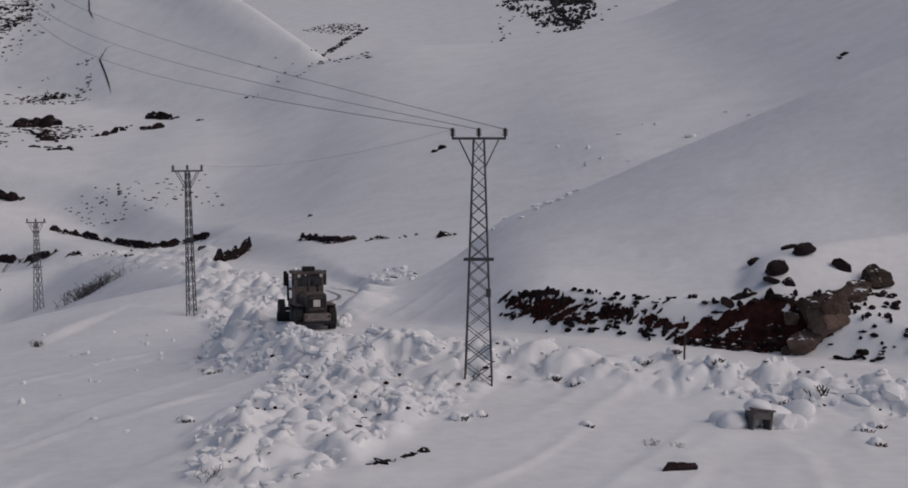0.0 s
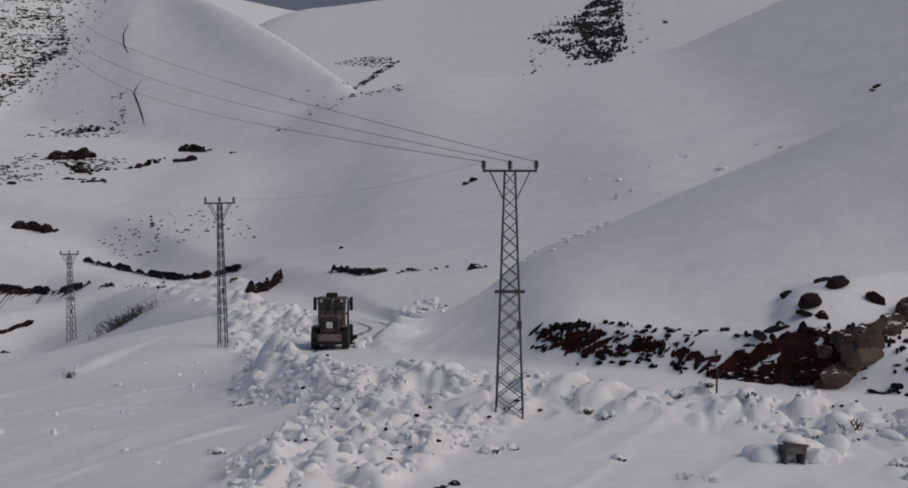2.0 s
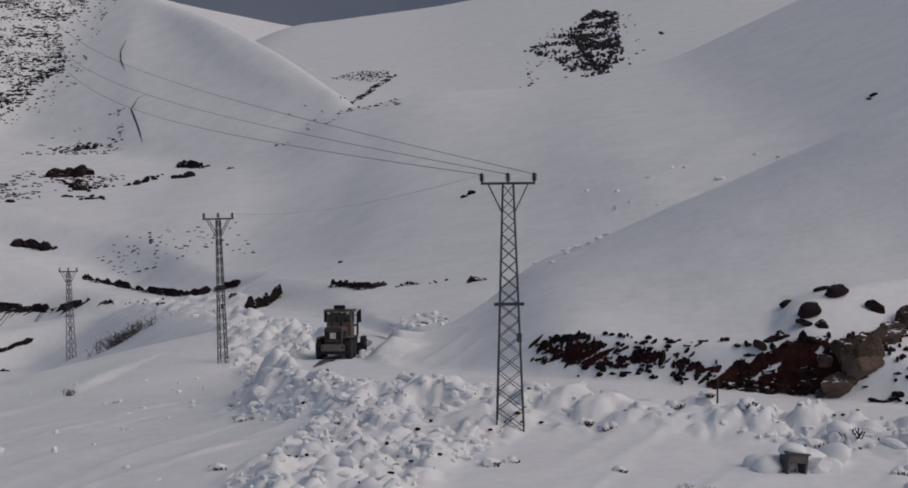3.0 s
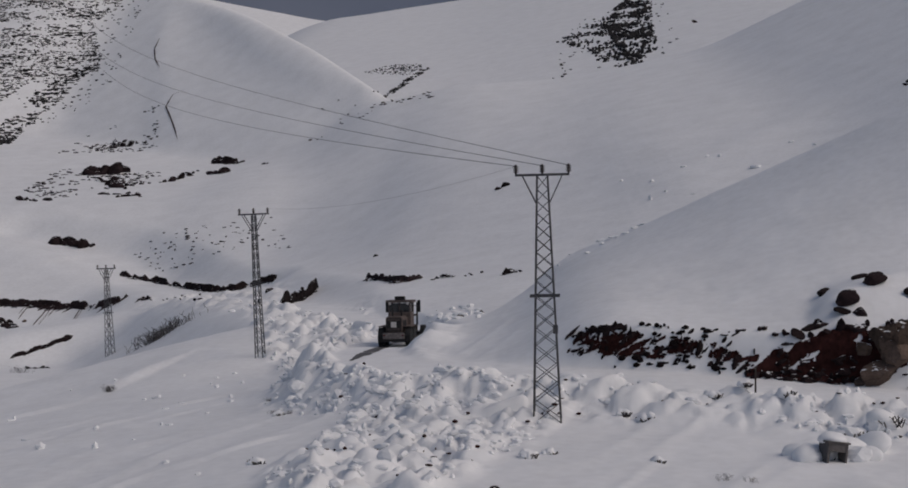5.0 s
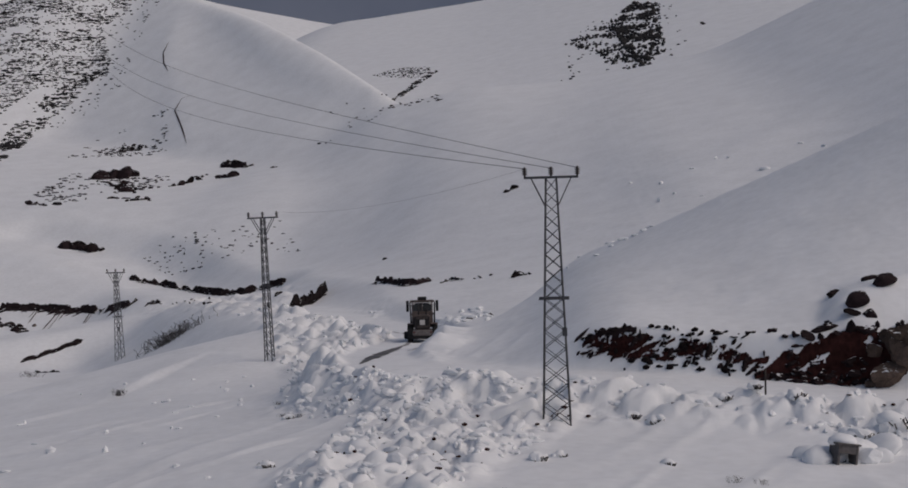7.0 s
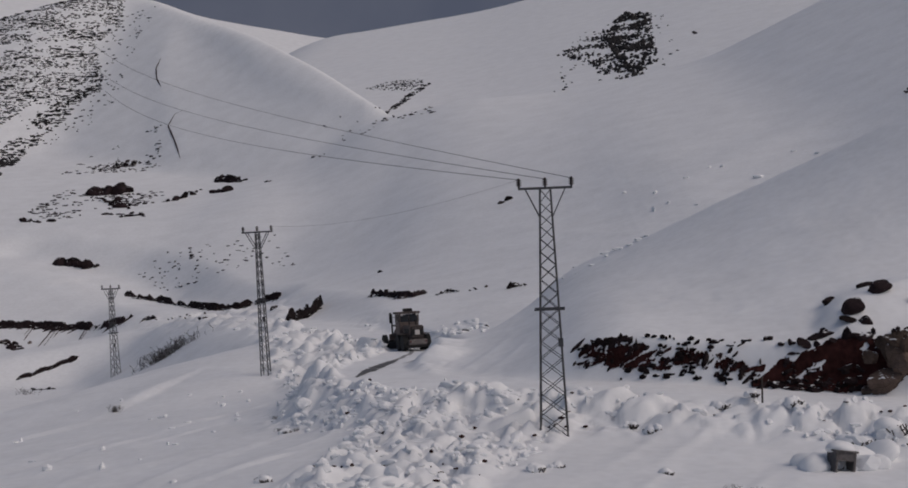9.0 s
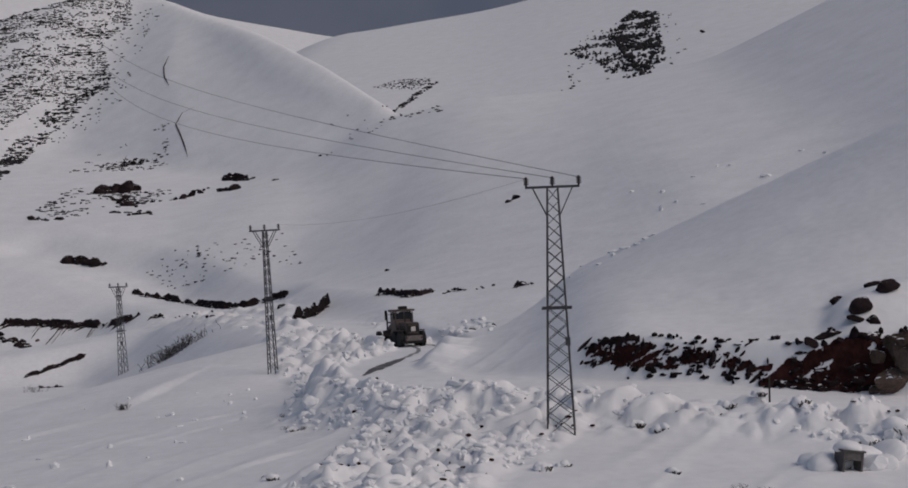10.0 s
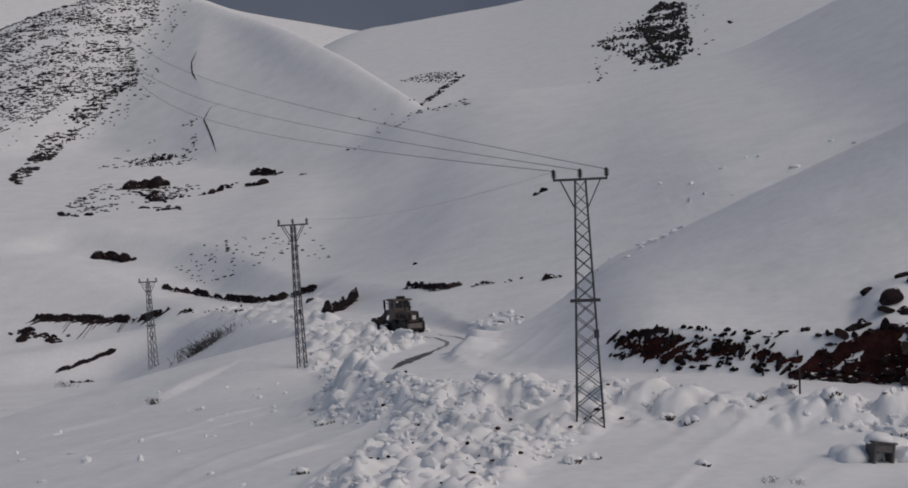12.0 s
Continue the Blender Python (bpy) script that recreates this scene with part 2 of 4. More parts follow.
def weathered(m, vary=0.6, snow=0.0):
    """Rock that differs from stone to stone, with snow lodged on its level places."""
    n, l = m.node_tree.nodes, m.node_tree.links
    b = n["Principled BSDF"]
    colour = b.inputs["Base Color"].links[0].from_socket
    info, scale_by, mul = n.new("ShaderNodeObjectInfo"), n.new("ShaderNodeMapRange"), n.new("ShaderNodeMix")
    scale_by.inputs["To Min"].default_value, scale_by.inputs["To Max"].default_value = 1 - vary, 1 + vary
    l.new(info.outputs["Random"], scale_by.inputs["Value"])
    mul.data_type, mul.blend_type = "RGBA", "MULTIPLY"
    mul.inputs["Factor"].default_value = 1
    l.new(colour, mul.inputs["A"])
    l.new(scale_by.outputs["Result"], mul.inputs["B"])
    cracks, dark = n.new("ShaderNodeTexVoronoi"), n.new("ShaderNodeMapRange")
    cracks.feature = "DISTANCE_TO_EDGE"
    cracks.inputs["Scale"].default_value = 3.5
    co = n.new("ShaderNodeTexCoord")
    l.new(co.outputs["Object"], cracks.inputs["Vector"])
    dark.inputs["From Max"].default_value, dark.inputs["To Min"].default_value = 0.03, 0.5
    l.new(cracks.outputs["Distance"], dark.inputs["Value"])
    split = n.new("ShaderNodeMix")
    split.data_type, split.blend_type = "RGBA", "MULTIPLY"
    split.inputs["Factor"].default_value = 1
    l.new(mul.outputs["Result"], split.inputs["A"])
    l.new(dark.outputs["Result"], split.inputs["B"])
    out = split.outputs["Result"]
    if snow:
        geo, sep, add, lay, tex = n.new("ShaderNodeNewGeometry"), n.new("ShaderNodeSeparateXYZ"), n.new("ShaderNodeMath"), n.new("ShaderNodeMapRange"), n.new("ShaderNodeTexNoise")
        tex.inputs["Scale"].default_value, tex.inputs["Detail"].default_value = 2.2, 4
        l.new(geo.outputs["Position"], tex.inputs["Vector"])
        l.new(geo.outputs["True Normal"], sep.inputs[0])
        l.new(sep.outputs["Z"], add.inputs[0])
        l.new(tex.outputs[0], add.inputs[1])
        lay.inputs["From Min"].default_value, lay.inputs["From Max"].default_value = snow, snow + 0.06
        l.new(add.outputs[0], lay.inputs["Value"])
        top = n.new("ShaderNodeMix")
        top.data_type = "RGBA"
        l.new(lay.outputs["Result"], top.inputs["Factor"])
        l.new(out, top.inputs["A"])
        top.inputs["B"].default_value = (0.78, 0.79, 0.81, 1)
        out = top.outputs["Result"]
    l.new(out, b.inputs["Base Color"])
    return m


SNOW = material("snow", (0.80, 0.81, 0.83), 0.75, scale=1.6, contrast=0.08, bump=0.25, spec=0.2)
SNOW_BROKEN = material("broken_snow", (0.81, 0.82, 0.84), 0.8, scale=5, contrast=0.06, bump=0.5, spec=0.2)
ROCK = material("dark_rock", (0.018, 0.0115, 0.0125), 0.9, scale=3.0, contrast=0.7, bump=0.8, spec=0.12)
ROCK_FAR = material("grey_scree", (0.030, 0.028, 0.029), 0.9, scale=0.6, contrast=0.6, bump=0.5, spec=0.12)
EARTH_AND_SHADE = material("bare_wet_earth_and_shade", (0.034, 0.012, 0.011), 0.95, scale=2.2, contrast=0.75, bump=1.0, spec=0.08)
ROCK_BROWN = material("brown_rock", (0.095, 0.068, 0.056), 0.9, scale=2.0, contrast=0.6, bump=0.9, spec=0.12)
weathered(ROCK, 0.5, 1.46)
weathered(ROCK_BROWN, 0.4, 1.42)
STEEL = material("galvanised_steel", (0.07, 0.07, 0.075), 0.6, 0.5, scale=6, contrast=0.4, bump=0.1)
PORCELAIN = material("brown_porcelain", (0.03, 0.02, 0.018), 0.35, scale=10, bump=0.05)


# ---- ground ----
def spaced(*runs):
    out = [runs[0][0]]
    for a, b, d in runs:
        k = max(1, round((b - a) / d))
        out += [a + (b - a) * i / k for i in range(1, k + 1)]
    return np.array(out)


def sheet(name, xs, ys, mat):
    X, Y = np.meshgrid(xs, ys)
    Z = ground(X, Y)
    nx, ny = len(xs), len(ys)
    co = np.stack([X, Y, Z], -1).reshape(-1, 3).astype(np.float32)
    i = (np.arange(ny - 1)[:, None] * nx + np.arange(nx - 1)[None, :]).ravel()
    quads = np.stack([i, i + 1, i + nx + 1, i + nx], -1).astype(np.int32)
    me = bpy.data.meshes.new(name)
    me.vertices.add(len(co))
    me.vertices.foreach_set("co", co.ravel())
    me.loops.add(quads.size)
    me.loops.foreach_set("vertex_index", quads.ravel())
    me.polygons.add(len(quads))
    me.polygons.foreach_set("loop_start", np.arange(0, quads.size, 4, dtype=np.int32))
    me.polygons.foreach_set("use_smooth", np.ones(len(quads), bool))
    me.update(calc_edges=True)
    me.validate()
    me.materials.append(mat)
    return new(name, me)


snow_ground = sheet("ground", spaced((-2500, -700, 100), (-700, -260, 12), (-260, -95, 2.5), (-95, -60, 1.0), (-60, -30, 0.5), (-30, -20, 0.3), (-20, 24, 0.2), (24, 60, 0.8), (60, 300, 4), (300, 900, 20), (900, 2500, 100)),
                    spaced((-1200, -60, 60), (-60, 40, 2.5), (40, 82, 0.2), (82, 100, 0.28), (100, 150, 0.4), (150, 235, 0.65), (235, 300, 1.2), (300, 560, 3), (560, 1300, 12), (1300, 3000, 100)), SNOW)
tagged(snow_ground, "snow-covered mountain slopes with smooth drifts and broken snow", "snow ground", kind="structure")


def build_clouds():
    """Dull cloud far behind the mountains."""
    m = bpy.data.materials.new("cloud")
    m.use_nodes = True
    n, l = m.node_tree.nodes, m.node_tree.links
    n.remove(n["Principled BSDF"])
    e, t, r, co = n.new("ShaderNodeEmission"), n.new("ShaderNodeTexNoise"), n.new("ShaderNodeValToRGB"), n.new("ShaderNodeTexCoord")
    l.new(co.outputs["Object"], t.inputs["Vector"])
    t.inputs["Scale"].default_value, t.inputs["Detail"].default_value = 0.0022, 5
    r.color_ramp.elements[0].position, r.color_ramp.elements[0].color = 0.3, (0.105, 0.130, 0.195, 1)
    r.color_ramp.elements[1].position, r.color_ramp.elements[1].color = 0.75, (0.165, 0.190, 0.255, 1)
    l.new(t.outputs[0], r.inputs[0])
    l.new(r.outputs[0], e.inputs[0])
    l.new(e.outputs[0], n["Material Output"].inputs[0])
    bm = bmesh.new()
    rows = [[bm.verts.new((3400 * math.sin(radians(a)), 3400 * math.cos(radians(a)), z)) for a in range(-70, 71, 5)] for z in (-300, 300, 800, 1100)]
    for p, q in zip(rows, rows[1:]):
        for k in range(len(p) - 1):
            bm.faces.new((p[k], p[k + 1], q[k + 1], q[k]))
    ob = part("backdrop", bm, m)
    return tagged(ob, "dull blue-grey cloud behind the mountains", "sky", kind="structure")


# ---- building blocks ----
def part(name, bm, mat, parent=None, label=""):
    me = bpy.data.meshes.new(name)
    bm.to_mesh(me)
    bm.free()
    me.materials.append(mat)
    ob = new(name, me)
    ob.parent = parent
    if label:
        ob["label"] = label
    return ob


def bar(bm, a, b, w, h=None):
    """A straight bar from a to b."""
    a, b = Vector(a), Vector(b)
    d = b - a
    m = Matrix.Translation((a + b) / 2) @ d.to_track_quat("Z", "Y").to_matrix().to_4x4() @ Matrix.Diagonal((w, h or w, d.length, 1))
    bmesh.ops.create_cube(bm, size=1, matrix=m)
    return bm


def box(bm, x0, x1, y0, y1, z0, z1, bevel=0.0):
    m = Matrix.Translation(((x0 + x1) / 2, (y0 + y1) / 2, (z0 + z1) / 2)) @ Matrix.Diagonal((x1 - x0, y1 - y0, z1 - z0, 1))
    r = bmesh.ops.create_cube(bm, size=1, matrix=m)
    if bevel:
        edges = {e for v in r["verts"] for e in v.link_edges}
        bmesh.ops.bevel(bm, geom=list(edges), offset=bevel, segments=2, affect="EDGES")
    return bm


def tube(bm, a, b, r0, r1=None, n=12):
    a, b = Vector(a), Vector(b)
    d = b - a
    m = Matrix.Translation((a + b) / 2) @ d.to_track_quat("Z", "Y").to_matrix().to_4x4()
    bmesh.ops.create_cone(bm, cap_ends=True, segments=n, radius1=r0, radius2=r0 if r1 is None else r1, depth=d.length, matrix=m)
    return bm


def lathe(bm, rings, n=14, m=Matrix()):
    """A turned body about z from (radius, height) rings."""
    loops = [[bm.verts.new(m @ Vector((r * math.cos(2 * math.pi * k / n), r * math.sin(2 * math.pi * k / n), z))) for k in range(n)] for r, z in rings]
    for a, b in zip(loops, loops[1:]):
        for k in range(n):
            bm.faces.new((a[k], a[(k + 1) % n], b[(k + 1) % n], b[k]))
    bm.faces.new(loops[0][::-1])
    bm.faces.new(loops[-1])
    return bm


def build_pylon(height=12.0, low=0.66, high=0.25, panel=0.55, web=0.033):
    root = new("lattice_pylon")
    tagged(root, "grey steel lattice power pylon standing in the snow", "power pylon", "pylons along the road")
    half = lambda z: low + (high - low) * max(z, 0) / height
    corners = ((-1, -1), (1, -1), (1, 1), (-1, 1))
    for sx, sy in corners:
        bm = bmesh.new()
        bar(bm, (sx * (low + 0.03), sy * (low + 0.03), -1.0), (sx * high, sy * high, height), 0.064)
        part("leg", bm, STEEL, root)
    levels = [0.0]
    while levels[-1] < height - 0.4:
        levels.append(levels[-1] + max(panel, 1.15 * half(levels[-1]) + 0.22))
    levels[-1] = height - 0.1
    for i, (z0, z1) in enumerate(zip(levels, levels[1:])):
        for k in range(4):
            (ax, ay), (bx, by) = corners[k], corners[(k + 1) % 4]
            for (px, py), (qx, qy) in (((ax, ay), (bx, by)), ((bx, by), (ax, ay))):
                bm = bmesh.new()
                bar(bm, (px * half(z0), py * half(z0), z0), (qx * half(z1), qy * half(z1), z1), web, web)
                part("brace", bm, STEEL, root)
    # crossarm with its struts
    bm = bmesh.new()
    for y in (-0.27, 0.27):
        box(bm, -1.3, 1.3, y - 0.04, y + 0.04, height - 0.10, height + 0.02)
    for x in (-1.27, -0.6, 0.6, 1.27):
        box(bm, x - 0.035, x + 0.035, -0.26, 0.26, height - 0.09, height + 0.01)
    part("crossarm", bm, STEEL, root)
    for s in (-1, 1):
        for y in (-0.27, 0.27):
            bm = bmesh.new()
            bar(bm, (s * 0.95, y, height - 0.1), (s * half(height - 1.5), y, height - 1.45), 0.055)
            part("strut", bm, STEEL, root)
    for x in (-1.27, 0, 1.27):
        bm = bmesh.new()
        rings = [(0.05, 0.0), (0.05, 0.05)]
        for k in range(4):
            rings += [(0.06, 0.06 + 0.085 * k), (0.135, 0.08 + 0.085 * k), (0.125, 0.11 + 0.085 * k), (0.06, 0.13 + 0.085 * k)]
        rings += [(0.07, 0.42), (0.02, 0.46)]
        lathe(bm, rings, 12, Matrix.Translation((x, 0, height + 0.02)))
        part("insulator", bm, PORCELAIN, root, "dark brown ribbed insulator")
    # guard bar against climbing, and a small plate
    for y in (-1, 1):
        bm = bmesh.new()
        h = half(height * 0.51)
        box(bm, -h - 0.28, h + 0.28, y * h - 0.03, y * h + 0.03, height * 0.51 - 0.05, height * 0.51 + 0.03)
        part("guard_bar", bm, STEEL, root)
    bm = bmesh.new()
    h = half(height * 0.39)
    box(bm, h - 0.14, h + 0.10, -h - 0.07, -h - 0.045, height * 0.36, height * 0.36 + 0.42, 0.008)
    part("sign_plate", bm, STEEL, root)
    return root


build_clouds()
pylon = build_pylon()
PYLONS = [((1.2, 67.6), -11.85, -2, 0), ((-22.3, 118), -14.5, -10, -1.0), ((-54.4, 182), -22.6, -15, -0.9)]
pylon.matrix_basis = pose(1.2, 67.6, -11.85, 0, 0, -2)
build_pylon(low=0.31, high=0.15, panel=0.8, web=0.026).matrix_basis = pose(-22.3, 118, -14.5, 0, -1.0, -10)
build_pylon(low=0.48, high=0.18, panel=1.1, web=0.026).matrix_basis = pose(-54.4, 182, -22.6, 0, -0.9, -15)


# ---- rocks and snow lumps ----
def chunk_mesh(name, mat, planes=11, detail=2, smooth=False, blunt=0.0, rough=0.0):
    """An angular lump about one unit across, bounded by broken faces."""
    cuts = []
    while len(cuts) < planes:
        v = Vector((random.gauss(0, 1), random.gauss(0, 1), random.gauss(0, 1)))
        if v.length > 0.3:
            cuts.append((v.normalized(), random.uniform(*(0.24, 0.52) if blunt == 0 else (0.33, 0.5))))
    bm = bmesh.new()
    bmesh.ops.create_icosphere(bm, subdivisions=detail, radius=1)
    for v in bm.verts:
        d = v.co.normalized()
        r = min([c / max(n.dot(d), 0.05) for n, c in cuts if n.dot(d) > 0.05] + [0.8 if blunt == 0 else 0.62])
        v.co = d * (r * (1 - blunt) + 0.45 * blunt) * (1 + rough * (noise.noise(d * 2.3 + Vector((planes, 3, 1))) + 0.5 * abs(noise.noise(d * 6.1 + Vector((2, planes, 7)))) + 0.4 * noise.noise(d * 11)) + 0.05 * noise.noise(d * 4.1 + Vector((planes, len(bm.verts), r * 9))) + 0.03 * random.uniform(-1, 1))
    if smooth:
        for f in bm.faces:
            f.smooth = True
    me = bpy.data.meshes.new(name)
    bm.to_mesh(me)
    bm.free()
    me.materials.append(mat)
    return me


random.seed(4)
DARK_ROCKS = [chunk_mesh("rock", ROCK, 7, 3) for _ in range(7)]
BROWN_ROCKS = [chunk_mesh("rock", ROCK_BROWN, 12 + k, 4, rough=0.13) for k in range(6)]
SNOW_CHUNKS = [chunk_mesh("snow_block", SNOW_BROKEN, 9, 2, False, 0.15) for _ in range(8)]
SOFT_LUMPS = [chunk_mesh("snow_cap", SNOW, 8, 3, True, 0.55) for _ in range(5)]


def height(x, y):
    return float(ground(np.array([x]), np.array([y]))[0])


def drop(mesh, name, x, y, size, sink=0.3, parent=None, base=Vector((0, 0, 0)), tilt=25, turn=None, lift=0.0):
    """Lay a lump of the given size (x, y, z) on the ground, sunk in by a share of its height."""
    ob = new(name, mesh)
    ob.parent = parent
    z = height(x, y) + size[2] * (0.42 - sink) + lift
    ob.location = Vector((x, y, z)) - base
    ob.rotation_euler = [radians(random.uniform(-tilt, tilt)), radians(random.uniform(-tilt, tilt)), radians(random.uniform(0, 360) if turn is None else turn)]
    ob.scale = size
    return ob


def outcrop(label, path, count, size, spread, squash=0.6, stretch=1.5, brown=0.0, sink=0.35, earth=None, turn=0, tilt=22):
    """Broken rock showing through the snow along a line."""
    x0, y0 = path[len(path) // 2]
    root = new("rock_outcrop")
    base = Vector((x0, y0, height(x0, y0)))
    root.location = base
    tagged(root, label, "rock", "rock outcrops")
    if earth:
        down, rise, bare = earth
        earth_patch(root, [(x, y - down) for x, y in path], [(x, y + rise) for x, y in path], 5 * count, 44, bare, count)
    lengths = [math.dist(a, b) for a, b in zip(path, path[1:])]
    for k in range(count):
        s = (k + random.random()) / count * sum(lengths)
        for (ax, ay), (bx, by), l in zip(path, path[1:], lengths):
            if s <= l:
                break
            s -= l
        u = min(1, s / l)
        x, y = ax + u * (bx - ax) + random.gauss(0, spread), ay + u * (by - ay) + random.gauss(0, spread * 0.6)
        r = size * random.uniform(0.55, 1.05) ** 1.5 * random.choice((0.75, 0.95, 1.35))
        mesh = random.choice(BROWN_ROCKS if random.random() < brown else DARK_ROCKS)
        drop(mesh, "rock", x, y, (r * stretch * random.uniform(0.7, 1.3), r, r * squash * random.uniform(0.7, 1.4)), sink, root, base, tilt, turn + random.uniform(-25, 25))
    return root


def earth_patch(parent, foot, top, across, up, bare, seed, lift=0.07):
    """Ragged bare earth between a lower and an upper line, with snow left in patches."""
    bm = bmesh.new()
    base = parent.location
    n = len(foot) - 1
    us = np.linspace(0, n, across + 1)
    vs = np.linspace(0, 1, up + 1)
    fx, fy = (np.interp(us, range(n + 1), [q[i] for q in foot]) for i in (0, 1))
    tx, ty = (np.interp(us, range(n + 1), [q[i] for q in top]) for i in (0, 1))
    X, Y = fx + (tx - fx) * vs[:, None], fy + (ty - fy) * vs[:, None]
    size = 0.12 * math.dist(foot[0], foot[-1])
    wob = 0.02 * math.dist(foot[0], foot[-1])
    X, Y = X + wob * 0.4 * grain(X, Y, size * 0.3, seed), Y + wob * 0.3 * grain(X, Y, size * 0.3, seed + 1)
    Z = ground(X, Y) + lift * (1 + 0.8 * grain(X, Y, size * 0.12, seed + 2))
    rim = np.minimum(1, 5 * np.minimum(vs, 1 - vs))[:, None] * np.minimum(1, 8 * np.minimum(us, n - us) / n)[None, :]
    lean = X - 1.1 * (Z - Z.min())
    hold = fbm(lean + 0.4 * size * grain(X, Z * 2, size * 0.5, seed + 5), Z * 0.7 + Y * 0.5, size * 0.7, 4, seed + 3) + bare - 1.1 * (1 - rim)
    made = {}
    for j in range(up):
        for i in range(across):
            if hold[j:j + 2, i:i + 2].mean() < 0:
                continue
            face = []
            for jj, ii in ((j, i), (j, i + 1), (j + 1, i + 1), (j + 1, i)):
                if (jj, ii) not in made:
                    made[jj, ii] = bm.verts.new((X[jj, ii] - base.x, Y[jj, ii] - base.y, Z[jj, ii] - base.z))
                face.append(made[jj, ii])
            bm.faces.new(face)
    return part("bare_earth", bm, EARTH_AND_SHADE, parent, "ragged dark bare earth")


def scatter(name, label, quad, count, long, thin, seed, keep=lambda x, y: True, mat=None, kind="stuff", category="stones", up=0.5, sink=0.3, lean=0.0):
    """Countless small stones within a four-cornered patch of ground."""
    rng = random.Random(seed)
    ico = bmesh.new()
    bmesh.ops.create_icosphere(ico, subdivisions=1, radius=0.5)
    base = [v.co.copy() for v in ico.verts]
    tris = [[v.index for v in f.verts] for f in ico.faces]
    ico.free()
    spots = []
    for _ in range(count * 6):
        u, v = rng.random(), rng.random()
        (ax, ay), (bx, by), (cx, cy), (dx, dy) = quad
        x = (ax * (1 - u) + bx * u) * (1 - v) + (dx * (1 - u) + cx * u) * v
        y = (ay * (1 - u) + by * u) * (1 - v) + (dy * (1 - u) + cy * u) * v
        if keep(x, y):
            spots.append((x, y))
        if len(spots) == count:
            break
    zs = ground(np.array([p[0] for p in spots]), np.array([p[1] for p in spots]))
    verts, faces = [], []
    for (x, y), z in zip(spots, zs):
        l, w = long * rng.uniform(0.35, 1.3) ** 1.5, thin * rng.uniform(0.6, 1.5)
        h = w * up * rng.uniform(0.7, 1.5)
        a = rng.gauss(lean, 0.35)
        c, s = math.cos(a), math.sin(a)
        o = len(verts)
        for p in base:
            q = p * rng.uniform(0.85, 1.12)
            px, py = q.x * l, q.y * w
            verts.append((x + c * px - s * py, y + s * px + c * py, z + q.z * h + h * (0.5 - sink)))
        faces += [[o + i for i in t] for t in tris]
    me = bpy.data.meshes.new(name)
    me.from_pydata(verts, [], faces)
    me.materials.append(mat or ROCK)
    return tagged(new(name, me), label, category, kind=kind)


